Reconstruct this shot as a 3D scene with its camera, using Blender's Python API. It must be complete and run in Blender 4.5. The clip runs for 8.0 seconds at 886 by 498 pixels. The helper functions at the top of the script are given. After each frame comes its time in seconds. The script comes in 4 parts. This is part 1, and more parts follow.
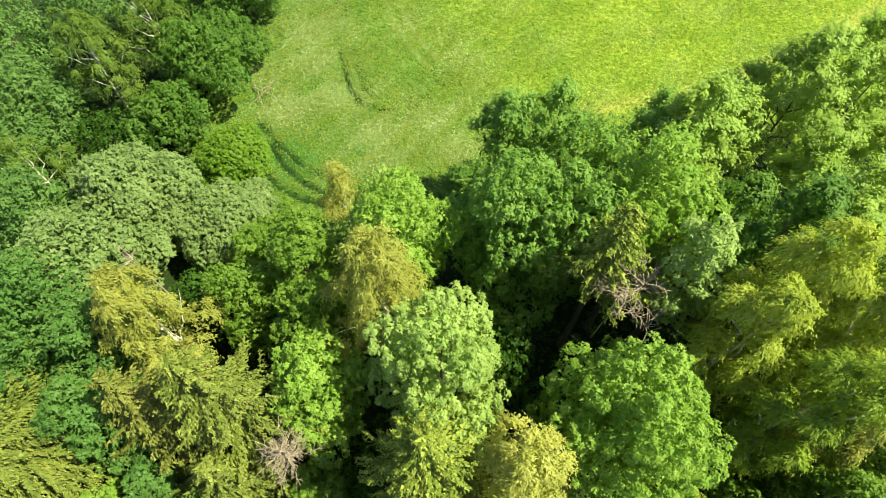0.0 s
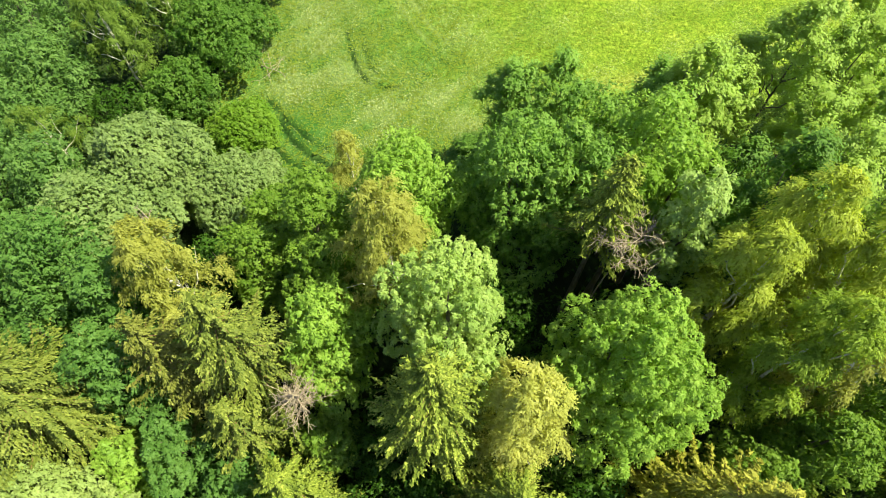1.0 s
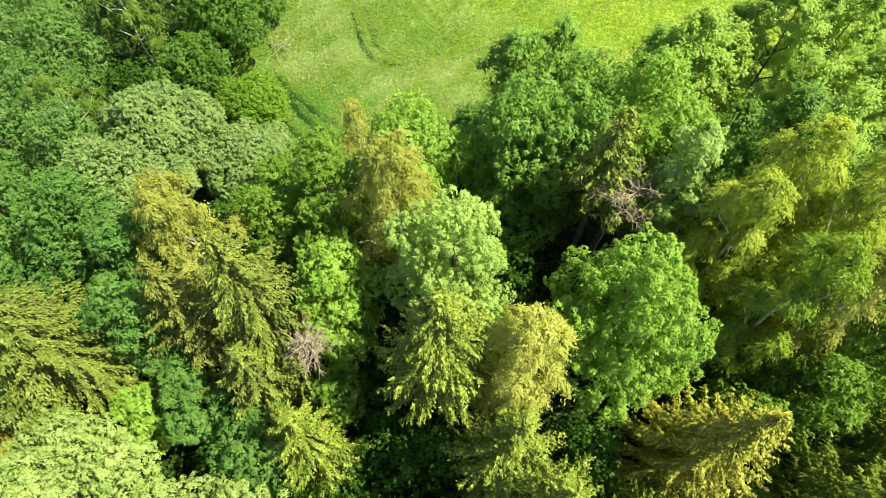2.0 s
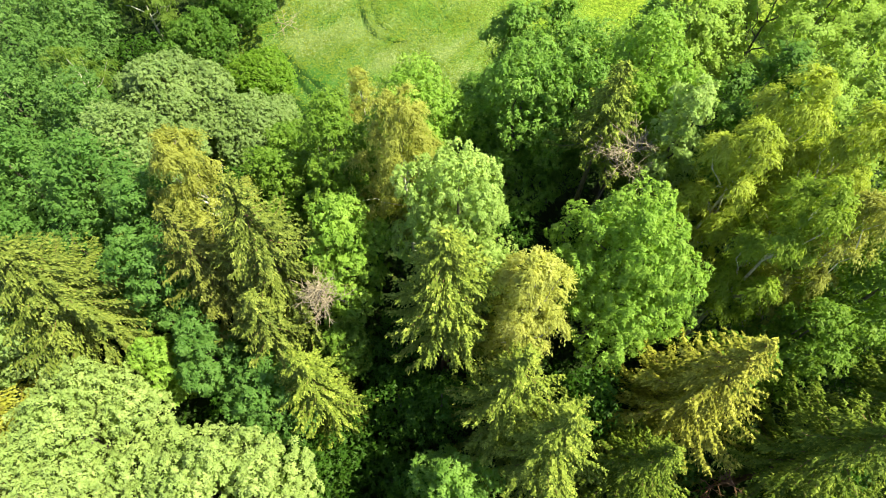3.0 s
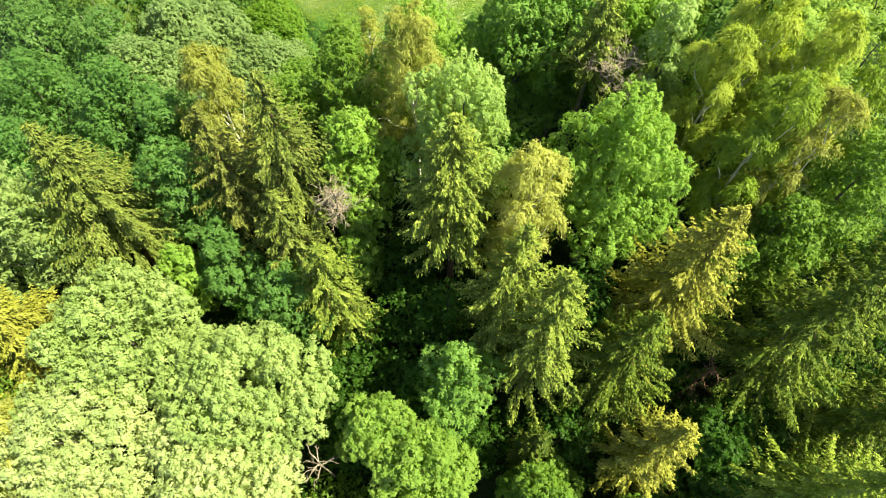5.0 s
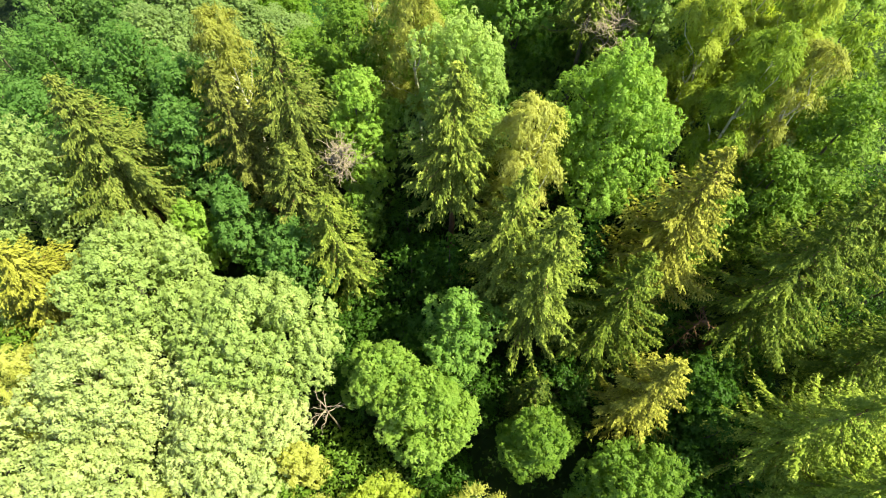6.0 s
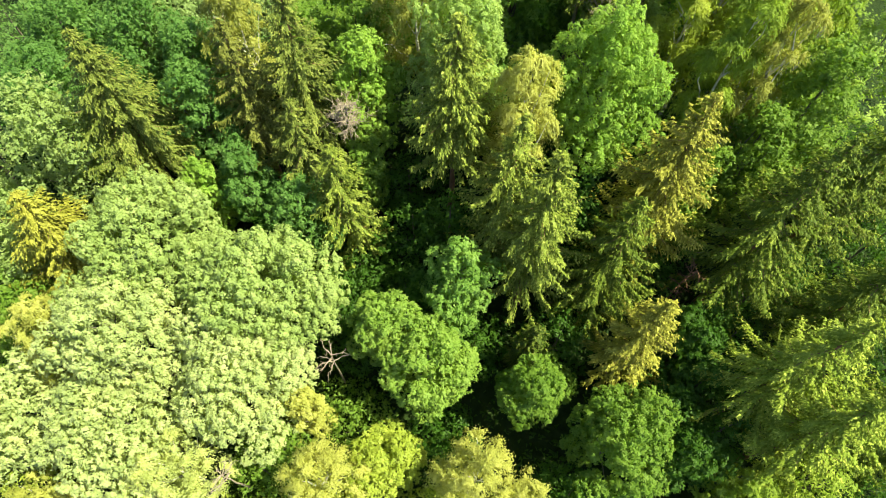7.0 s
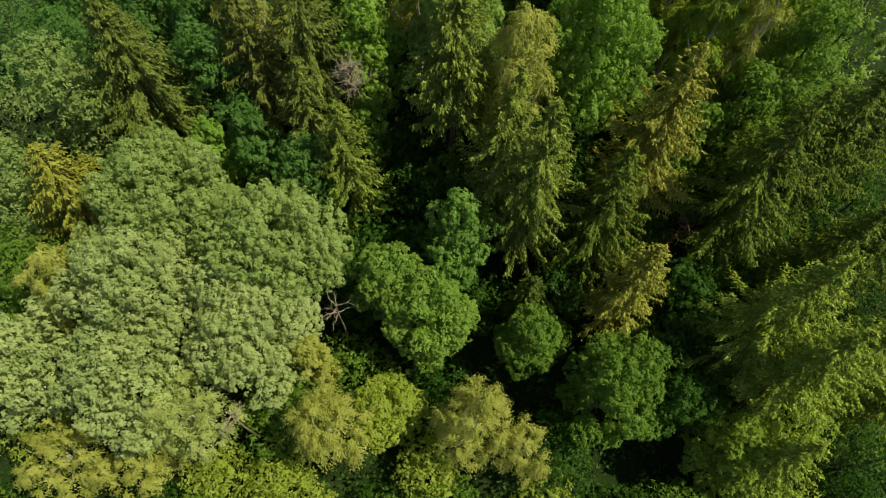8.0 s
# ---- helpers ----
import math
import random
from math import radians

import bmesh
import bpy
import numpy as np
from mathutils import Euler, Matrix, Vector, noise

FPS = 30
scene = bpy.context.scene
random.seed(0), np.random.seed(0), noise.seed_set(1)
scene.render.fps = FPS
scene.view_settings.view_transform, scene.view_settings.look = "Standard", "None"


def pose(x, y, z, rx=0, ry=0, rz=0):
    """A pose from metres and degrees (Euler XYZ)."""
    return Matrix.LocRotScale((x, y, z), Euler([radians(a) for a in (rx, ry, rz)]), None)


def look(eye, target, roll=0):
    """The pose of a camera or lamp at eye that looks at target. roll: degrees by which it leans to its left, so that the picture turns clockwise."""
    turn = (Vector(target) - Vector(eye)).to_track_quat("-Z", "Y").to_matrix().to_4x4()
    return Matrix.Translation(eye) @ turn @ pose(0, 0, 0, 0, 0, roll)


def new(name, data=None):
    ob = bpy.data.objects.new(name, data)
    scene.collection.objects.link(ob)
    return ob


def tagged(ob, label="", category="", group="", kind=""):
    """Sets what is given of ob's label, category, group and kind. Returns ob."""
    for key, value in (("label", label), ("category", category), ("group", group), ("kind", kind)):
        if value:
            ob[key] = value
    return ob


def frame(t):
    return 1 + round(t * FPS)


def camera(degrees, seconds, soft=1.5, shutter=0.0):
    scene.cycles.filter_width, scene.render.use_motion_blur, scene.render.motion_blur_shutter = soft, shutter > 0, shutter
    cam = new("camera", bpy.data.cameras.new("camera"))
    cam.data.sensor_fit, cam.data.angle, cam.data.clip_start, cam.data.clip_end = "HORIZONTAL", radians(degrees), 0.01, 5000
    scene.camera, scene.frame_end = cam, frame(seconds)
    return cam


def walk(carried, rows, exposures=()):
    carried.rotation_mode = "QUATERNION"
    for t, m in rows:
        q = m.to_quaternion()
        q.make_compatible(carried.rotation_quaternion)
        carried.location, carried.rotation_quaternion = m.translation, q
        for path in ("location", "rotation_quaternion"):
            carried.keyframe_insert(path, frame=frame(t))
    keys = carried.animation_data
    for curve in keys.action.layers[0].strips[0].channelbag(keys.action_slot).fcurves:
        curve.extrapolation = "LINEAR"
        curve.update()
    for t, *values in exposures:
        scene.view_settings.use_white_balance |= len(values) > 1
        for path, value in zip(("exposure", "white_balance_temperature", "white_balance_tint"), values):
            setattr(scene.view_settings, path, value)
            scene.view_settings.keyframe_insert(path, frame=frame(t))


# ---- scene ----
cam = camera(74.0, 8.0, soft=0.9)
ROWS = [
    (0.0, 0.000, 0.000, 50.300, 27.500, -0.000, 0.000),
    (0.5, -0.165, -1.713, 50.294, 27.578, 0.019, 0.094),
    (1.0, -0.346, -3.478, 50.285, 27.655, 0.019, 0.149),
    (1.5, -0.541, -5.291, 50.273, 27.729, 0.003, 0.169),
    (2.0, -0.746, -7.149, 50.259, 27.799, -0.028, 0.158),
    (2.5, -0.958, -9.050, 50.242, 27.863, -0.071, 0.121),
    (3.0, -1.175, -10.990, 50.223, 27.920, -0.125, 0.060),
    (3.5, -1.394, -12.967, 50.203, 27.969, -0.186, -0.019),
    (4.0, -1.612, -14.976, 50.180, 28.008, -0.254, -0.113),
    (4.5, -1.826, -17.015, 50.157, 28.036, -0.325, -0.219),
    (5.0, -2.033, -19.080, 50.133, 28.052, -0.399, -0.331),
    (5.5, -2.231, -21.169, 50.108, 28.055, -0.473, -0.446),
    (6.0, -2.415, -23.279, 50.083, 28.043, -0.545, -0.559),
    (6.5, -2.585, -25.406, 50.058, 28.014, -0.613, -0.668),
    (7.0, -2.736, -27.547, 50.033, 27.967, -0.675, -0.767),
    (7.5, -2.865, -29.700, 50.008, 27.901, -0.730, -0.854),
    (8.0, -2.971, -31.860, 49.984, 27.814, -0.774, -0.923),
]
EXPOSURES = [(0.0, 1.46), (3.0, 1.68), (6.0, 1.73), (7.2, 1.70), (7.5, 1.65), (7.6, 1.52), (7.8, 1.03), (8.0, 0.23)]
walk(cam, [(t, pose(x, y, z, rx, ry, rz)) for t, x, y, z, rx, ry, rz in ROWS], EXPOSURES)

# ---- light ----
SUN_HIGH, SUN_ROUND = 57.0, 92.0
world = bpy.data.worlds.new("sky")
scene.world = world
world.use_nodes = True
sky = world.node_tree.nodes.new("ShaderNodeTexSky")
sky.sky_type, sky.sun_disc = "NISHITA", False
sky.sun_elevation, sky.sun_rotation = radians(SUN_HIGH), radians(SUN_ROUND)
back = world.node_tree.nodes["Background"]
back.inputs["Strength"].default_value = 0.078
world.node_tree.links.new(sky.outputs[0], back.inputs["Color"])
sun = new("sun", bpy.data.lights.new("sun", "SUN"))
sun.data.energy, sun.data.angle, sun.data.color = 5.0, radians(0.6), (0.96, 0.96, 0.58)
to_sun = Vector((math.sin(radians(SUN_ROUND)) * math.cos(radians(SUN_HIGH)), math.cos(radians(SUN_ROUND)) * math.cos(radians(SUN_HIGH)), math.sin(radians(SUN_HIGH))))
sun.matrix_world = look(to_sun * 120, (0, 0, 0))


# ---- materials ----
def nodes_of(name):
    m = bpy.data.materials.new(name)
    m.use_nodes = True
    return m, m.node_tree.nodes, m.node_tree.links, m.node_tree.nodes["Principled BSDF"]


def ramp_node(nodes, stops):
    r = nodes.new("ShaderNodeValToRGB")
    while len(r.color_ramp.elements) < len(stops):
        r.color_ramp.elements.new(0.5)
    for e, (p, c) in zip(r.color_ramp.elements, stops):
        e.position, e.color = p, (*c, 1)
    return r


def leaf_material(name, dark, mid, light, gloss=0.5, through_light=0.55, patch=0.55):
    """Leaves of three shades, mixed leaf by leaf and in soft patches, that let part of the light pass."""
    m, nodes, links, bsdf = nodes_of(name)
    geo = nodes.new("ShaderNodeNewGeometry")
    place = nodes.new("ShaderNodeTexCoord")
    patches = nodes.new("ShaderNodeTexNoise")
    patches.inputs["Scale"].default_value = patch
    patches.inputs["Detail"].default_value = 3
    links.new(place.outputs["Object"], patches.inputs["Vector"])
    mix = nodes.new("ShaderNodeMath")
    mix.operation = "MULTIPLY_ADD"
    links.new(geo.outputs["Random Per Island"], mix.inputs[0])
    mix.inputs[1].default_value = 0.16
    links.new(patches.outputs["Fac"], mix.inputs[2])
    less = nodes.new("ShaderNodeMath")
    less.operation = "SUBTRACT"
    links.new(mix.outputs[0], less.inputs[0])
    less.inputs[1].default_value = 0.08
    # leaflets and veins within a leaf spray
    fine = nodes.new("ShaderNodeTexNoise")
    fine.inputs["Scale"].default_value, fine.inputs["Detail"].default_value, fine.inputs["Roughness"].default_value = 8.0, 4, 0.75
    links.new(place.outputs["Object"], fine.inputs["Vector"])
    finer = nodes.new("ShaderNodeMath")
    finer.operation = "MULTIPLY_ADD"
    links.new(fine.outputs["Fac"], finer.inputs[0])
    finer.inputs[1].default_value = 0.8
    links.new(less.outputs[0], finer.inputs[2])
    level = nodes.new("ShaderNodeMath")
    level.operation = "SUBTRACT"
    links.new(finer.outputs[0], level.inputs[0])
    level.inputs[1].default_value = 0.36
    relief = nodes.new("ShaderNodeBump")
    relief.inputs["Strength"].default_value, relief.inputs["Distance"].default_value = 0.3, 0.05
    links.new(fine.outputs["Fac"], relief.inputs["Height"])
    links.new(relief.outputs[0], bsdf.inputs["Normal"])
    shade = ramp_node(nodes, ((0.15, dark), (0.5, mid), (0.88, light)))
    links.new(level.outputs[0], shade.inputs[0])
    links.new(shade.outputs[0], bsdf.inputs["Base Color"])
    bsdf.inputs["Roughness"].default_value = gloss
    bsdf.inputs["Specular IOR Level"].default_value = 0.2
    thin = nodes.new("ShaderNodeBsdfTranslucent")
    warm = nodes.new("ShaderNodeMixRGB")
    warm.blend_type, warm.inputs[0].default_value = "MULTIPLY", 1.0
    links.new(shade.outputs[0], warm.inputs[1])
    warm.inputs[2].default_value = (1.3, 1.25, 0.62, 1)
    links.new(warm.outputs[0], thin.inputs["Color"])
    links.new(relief.outputs[0], thin.inputs["Normal"])
    both = nodes.new("ShaderNodeMixShader")
    both.inputs[0].default_value = through_light
    links.new(bsdf.outputs[0], both.inputs[1])
    links.new(thin.outputs[0], both.inputs[2])
    links.new(both.outputs[0], nodes["Material Output"].inputs["Surface"])
    return m


def bark_material(name, dark, light, scale=6.0, stretch=0.25):
    m, nodes, links, bsdf = nodes_of(name)
    place = nodes.new("ShaderNodeTexCoord")
    squeeze = nodes.new("ShaderNodeMapping")
    squeeze.inputs["Scale"].default_value = (1, 1, stretch)
    links.new(place.outputs["Object"], squeeze.inputs["Vector"])
    grain = nodes.new("ShaderNodeTexNoise")
    grain.inputs["Scale"].default_value, grain.inputs["Detail"].default_value = scale, 6
    links.new(squeeze.outputs[0], grain.inputs["Vector"])
    tone = ramp_node(nodes, ((0.3, dark), (0.7, light)))
    links.new(grain.outputs["Fac"], tone.inputs[0])
    links.new(tone.outputs[0], bsdf.inputs["Base Color"])
    bsdf.inputs["Roughness"].default_value = 0.85
    bump = nodes.new("ShaderNodeBump")
    bump.inputs["Strength"].default_value = 0.5
    links.new(grain.outputs["Fac"], bump.inputs["Height"])
    links.new(bump.outputs[0], bsdf.inputs["Normal"])
    return m


LEAF = {
    "maple": leaf_material("maple_leaves", (0.077, 0.152, 0.019), (0.141, 0.244, 0.031), (0.238, 0.343, 0.056)),
    "fresh": leaf_material("fresh_leaves", (0.114, 0.215, 0.032), (0.220, 0.357, 0.055), (0.360, 0.486, 0.103)),
    "hazel": leaf_material("hazel_leaves", (0.108, 0.196, 0.032), (0.209, 0.325, 0.055), (0.342, 0.443, 0.103)),
    "pale": leaf_material("pale_maple_leaves", (0.215, 0.282, 0.101), (0.361, 0.428, 0.180), (0.539, 0.571, 0.298), 0.5, 0.5),
    "spring": leaf_material("spring_green_maple_leaves", (0.170, 0.247, 0.069), (0.286, 0.373, 0.122), (0.426, 0.498, 0.202), 0.5, 0.5),
    "soft": leaf_material("soft_green_maple_leaves", (0.171, 0.275, 0.067), (0.296, 0.410, 0.114), (0.450, 0.538, 0.194)),
    # deep, blue, wood, willow and moss are lightened to paint in western haze.
    "deep": leaf_material("deep_green_leaves", (0.054, 0.130, 0.020), (0.097, 0.199, 0.030), (0.177, 0.286, 0.054)),
    "blue": leaf_material("blue_green_leaves", (0.057, 0.140, 0.031), (0.105, 0.214, 0.048), (0.177, 0.301, 0.077)),
    # Raised above plain leaf colour to carry sun-flare glow over the eastern row.
    "aspen": leaf_material("aspen_leaves", (0.161, 0.259, 0.047), (0.277, 0.396, 0.077), (0.407, 0.508, 0.123)),
    "wood": leaf_material("far_wood_leaves", (0.066, 0.143, 0.036), (0.120, 0.226, 0.057), (0.207, 0.325, 0.096)),
    "lime": leaf_material("lime_green_leaves", (0.084, 0.179, 0.016), (0.147, 0.263, 0.024), (0.221, 0.336, 0.048)),
    "willow": leaf_material("willow_leaves", (0.129, 0.205, 0.072), (0.213, 0.299, 0.108), (0.318, 0.406, 0.168)),
    "birch": leaf_material("birch_leaves", (0.184, 0.248, 0.034), (0.319, 0.386, 0.057), (0.475, 0.522, 0.106)),
    "gold": leaf_material("golden_birch_leaves", (0.245, 0.270, 0.057), (0.405, 0.418, 0.105), (0.571, 0.561, 0.202)),
    "tan": leaf_material("tan_birch_leaves", (0.208, 0.226, 0.044), (0.321, 0.336, 0.078), (0.445, 0.457, 0.132)),
    "olive": leaf_material("olive_leaves", (0.135, 0.214, 0.022), (0.228, 0.323, 0.039), (0.343, 0.430, 0.070)),
    # Deep green darkened again, so that gaps and shaded trees carry their shade in colour.
    "dim": leaf_material("shade_darkened_leaves", (0.028, 0.080, 0.009), (0.050, 0.124, 0.013), (0.090, 0.178, 0.022)),
    "moss": leaf_material("moss_green_birch_leaves", (0.084, 0.144, 0.023), (0.142, 0.221, 0.036), (0.216, 0.306, 0.065)),
    "cream": leaf_material("cream_birch_leaves", (0.253, 0.302, 0.094), (0.407, 0.454, 0.165), (0.572, 0.594, 0.264)),
    "edge": leaf_material("cool_green_leaves", (0.093, 0.190, 0.034), (0.169, 0.300, 0.057), (0.277, 0.411, 0.095)),
    "beam": leaf_material("whitebeam_leaves", (0.184, 0.284, 0.083), (0.302, 0.412, 0.132), (0.432, 0.535, 0.206)),
    "silver": leaf_material("silver_leaves", (0.157, 0.240, 0.074), (0.264, 0.348, 0.117), (0.395, 0.466, 0.186)),
}
NEEDLES = {
    "spruce": ("spruce_needles", (0.042, 0.076, 0.007), (0.092, 0.138, 0.012), (0.195, 0.242, 0.029)),
    # Shaded copy of the spruce needles, its darkness put into the colour.
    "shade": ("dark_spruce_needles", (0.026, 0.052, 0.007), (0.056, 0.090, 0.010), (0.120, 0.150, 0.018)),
    "green": ("green_spruce_needles", (0.057, 0.086, 0.014), (0.120, 0.155, 0.026), (0.221, 0.252, 0.050)),
    # Sunlit brightness put into the needle colour of spruces on the bank.
    "bright": ("bright_spruce_needles", (0.092, 0.148, 0.015), (0.191, 0.260, 0.028), (0.338, 0.392, 0.059)),
    "light": ("yellow_spruce_needles", (0.071, 0.108, 0.014), (0.145, 0.193, 0.026), (0.274, 0.318, 0.053)),
    "gold": ("golden_spruce_needles", (0.114, 0.122, 0.014), (0.234, 0.235, 0.032), (0.379, 0.366, 0.064)),
    "rust": ("rusty_spruce_needles", (0.072, 0.084, 0.014), (0.130, 0.145, 0.026), (0.210, 0.221, 0.048)),
}
NEEDLE = {k: leaf_material(n, a, b, c, 0.6, 0.32) for k, (n, a, b, c) in NEEDLES.items()}
# A lighter copy of each needle tint, for the bough ends.
TIP_NEEDLE = {k: leaf_material(n.replace("needles", "shoots"), b, c, tuple(1.25 * i for i in c), 0.6, 0.36) for k, (n, a, b, c) in NEEDLES.items()}
BARK = {
    "grey": bark_material("grey_bark", (0.05, 0.042, 0.032), (0.14, 0.12, 0.09)),
    "birch": bark_material("birch_bark", (0.30, 0.27, 0.22), (0.72, 0.68, 0.60), 3.0, 1.6),
    "red": bark_material("reddish_bark", (0.08, 0.04, 0.022), (0.20, 0.10, 0.055)),
    "dead": bark_material("bleached_dead_wood", (0.16, 0.12, 0.09), (0.36, 0.29, 0.23), 9.0),
}


# ---- ground ----
def smooth(a, b, v):
    k = np.clip((v - a) / (b - a), 0, 1)
    return k * k * (3 - 2 * k)


def waves(x, y, seed=0.0):
    """Cheap rolling unevenness between -1 and 1."""
    return (np.sin(0.31 * x + 0.17 * y + seed) + np.sin(-0.13 * x + 0.37 * y + 1.7 * seed) + np.sin(0.71 * x - 0.53 * y + 2.3 * seed)) / 3


def height(x, y):
    """The ground: a level meadow, and a wooded bank that falls away from it."""
    return -10.5 * smooth(16, -26, y) + 0.15 * waves(x * 0.6, y * 0.6, 0.4)


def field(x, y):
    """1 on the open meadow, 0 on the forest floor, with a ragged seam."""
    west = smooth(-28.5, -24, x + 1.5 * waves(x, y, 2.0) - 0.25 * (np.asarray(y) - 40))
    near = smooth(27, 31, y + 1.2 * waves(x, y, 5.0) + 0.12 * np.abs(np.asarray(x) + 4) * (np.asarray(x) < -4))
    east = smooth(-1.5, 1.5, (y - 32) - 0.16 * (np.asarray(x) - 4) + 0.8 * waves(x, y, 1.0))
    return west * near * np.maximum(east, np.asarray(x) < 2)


def sheet(name, xs, ys, mat):
    gx, gy = np.meshgrid(xs, ys)
    v = np.stack([gx, gy, height(gx, gy)], -1).reshape(-1, 3)
    n, k = len(xs), len(ys)
    i = (np.arange(k - 1)[:, None] * n + np.arange(n - 1)[None, :]).ravel()
    ob = new(name, mesh_of(name, v, np.stack([i, i + 1, i + n + 1, i + n], 1), mat, True))
    return ob, v


def mesh_of(name, v, f, mat, soft=False):
    """A mesh of quads from numpy arrays."""
    me = bpy.data.meshes.new(name)
    me.vertices.add(len(v))
    me.vertices.foreach_set("co", np.asarray(v, np.float32).ravel())
    me.loops.add(f.size)
    me.loops.foreach_set("vertex_index", f.ravel().astype(np.int32))
    me.polygons.add(len(f))
    me.polygons.foreach_set("loop_start", np.arange(0, f.size, f.shape[1], dtype=np.int32))
    me.polygons.foreach_set("use_smooth", np.full(len(f), soft))
    me.materials.append(mat)
    me.update(calc_edges=True)
    return me


def ground_material():
    m, nodes, links, bsdf = nodes_of("meadow_and_forest_floor")
    place = nodes.new("ShaderNodeTexCoord")

    def noise_of(scale, detail=6, rough=0.6):
        n = nodes.new("ShaderNodeTexNoise")
        n.inputs["Scale"].default_value, n.inputs["Detail"].default_value, n.inputs["Roughness"].default_value = scale, detail, rough
        links.new(place.outputs["Object"], n.inputs["Vector"])
        return n

    broad, middle, fine, floor_n = noise_of(0.12, 8, 0.7), noise_of(0.75, 6, 0.75), noise_of(2.3, 6, 0.8), noise_of(0.9, 8, 0.7)
    cool = ramp_node(nodes, ((0.36, (0.040, 0.104, 0.014)), (0.5, (0.072, 0.142, 0.022)), (0.64, (0.145, 0.205, 0.058))))
    # Brighter, yellower grass tones that stand in for glare over the eastern side.
    glare_tint = ramp_node(nodes, ((0.36, (0.090, 0.165, 0.012)), (0.5, (0.152, 0.224, 0.018)), (0.64, (0.235, 0.290, 0.034))))
    spread = nodes.new("ShaderNodeMixRGB")
    spread.inputs[0].default_value = 0.55
    links.new(broad.outputs["Fac"], spread.inputs[1])
    links.new(middle.outputs["Fac"], spread.inputs[2])
    links.new(spread.outputs[0], cool.inputs[0])
    links.new(spread.outputs[0], glare_tint.inputs[0])
    east = nodes.new("ShaderNodeAttribute")
    east.attribute_name = "glare_tint"
    lushness = nodes.new("ShaderNodeMixRGB")
    links.new(east.outputs["Fac"], lushness.inputs[0])
    links.new(cool.outputs[0], lushness.inputs[1])
    links.new(glare_tint.outputs[0], lushness.inputs[2])
    blades = ramp_node(nodes, ((0.36, (0.40, 0.50, 0.42)), (0.5, (0.92, 0.95, 0.92)), (0.64, (1.55, 1.45, 1.7))))
    links.new(fine.outputs["Fac"], blades.inputs[0])
    grass = nodes.new("ShaderNodeMixRGB")
    grass.blend_type, grass.inputs[0].default_value = "MULTIPLY", 1.0
    links.new(lushness.outputs[0], grass.inputs[1])
    links.new(blades.outputs[0], grass.inputs[2])
    # Floor tones kept near black, painting in the shade between the trees.
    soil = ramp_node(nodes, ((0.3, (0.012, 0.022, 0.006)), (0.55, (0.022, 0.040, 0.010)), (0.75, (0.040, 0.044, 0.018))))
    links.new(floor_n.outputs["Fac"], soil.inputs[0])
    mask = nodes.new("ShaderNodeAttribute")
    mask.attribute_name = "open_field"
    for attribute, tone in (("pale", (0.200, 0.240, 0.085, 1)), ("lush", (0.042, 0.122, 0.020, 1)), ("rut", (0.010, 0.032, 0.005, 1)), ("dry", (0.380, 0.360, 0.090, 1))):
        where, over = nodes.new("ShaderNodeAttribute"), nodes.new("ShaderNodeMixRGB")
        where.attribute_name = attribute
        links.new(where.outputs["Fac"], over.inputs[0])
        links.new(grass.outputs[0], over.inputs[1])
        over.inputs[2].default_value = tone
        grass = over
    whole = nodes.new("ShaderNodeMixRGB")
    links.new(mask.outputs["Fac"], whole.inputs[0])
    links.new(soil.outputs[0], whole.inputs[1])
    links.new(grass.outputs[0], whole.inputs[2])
    links.new(whole.outputs[0], bsdf.inputs["Base Color"])
    bsdf.inputs["Roughness"].default_value = 0.95
    bsdf.inputs["Specular IOR Level"].default_value = 0.1
    bump = nodes.new("ShaderNodeBump")
    bump.inputs["Strength"].default_value, bump.inputs["Distance"].default_value = 0.9, 0.35
    links.new(fine.outputs["Fac"], bump.inputs["Height"])
    links.new(bump.outputs[0], bsdf.inputs["Normal"])
    return m


def beside(x, y, line, wide):
    """1 on a line through the given places, falling to 0 beside it."""
    best = np.full(np.shape(x), 1e9)
    for (ax, ay), (bx, by) in zip(line, line[1:]):
        k = np.clip(((x - ax) * (bx - ax) + (y - ay) * (by - ay)) / ((bx - ax) ** 2 + (by - ay) ** 2), 0, 1)
        best = np.minimum(best, np.hypot(x - ax - k * (bx - ax), y - ay - k * (by - ay)))
    return np.exp(-(best / wide) ** 2)


RUTS = [[(-20.0, 41.6), (-17.4, 38.6), (-15.0, 36.2), (-12.6, 34.6)], [(-20.8, 38.6), (-19.0, 35.6), (-17.0, 33.4), (-14.9, 32.1), (-12.0, 31.2)], [(-18.6, 38.9), (-16.6, 36.0), (-14.7, 34.1), (-12.8, 32.9), (-10.4, 32.0)],
        [(-12.0, 52.0), (-11.2, 48.8), (-10.3, 46.0), (-9.0, 44.2), (-7.2, 43.5), (-5.2, 43.4)], [(-10.4, 52.5), (-9.8, 49.2), (-9.0, 46.6), (-7.6, 45.2)]]
FAINT = [[(-7.4, 63.0), (-6.4, 58.0), (-4.2, 53.4), (-1.6, 49.7)], [(-5.6, 63.0), (-4.8, 58.4), (-2.6, 53.8), (0.0, 50.4)]]
# thick flower patches: centre and half widths
BLOOM = [(-15.8, 49.0, 3.6, 5.0), (-15.2, 56.5, 4.0, 4.0), (-6.2, 40.2, 4.2, 3.0), (3.1, 52.8, 2.6, 2.2), (-13.0, 44.0, 4.0, 3.0), (1.0, 43.0, 4.0, 3.0), (-9.0, 36.0, 4.0, 3.0), (-17.5, 43.0, 2.5, 2.5), (3.0, 37.5, 3.0, 3.0)]
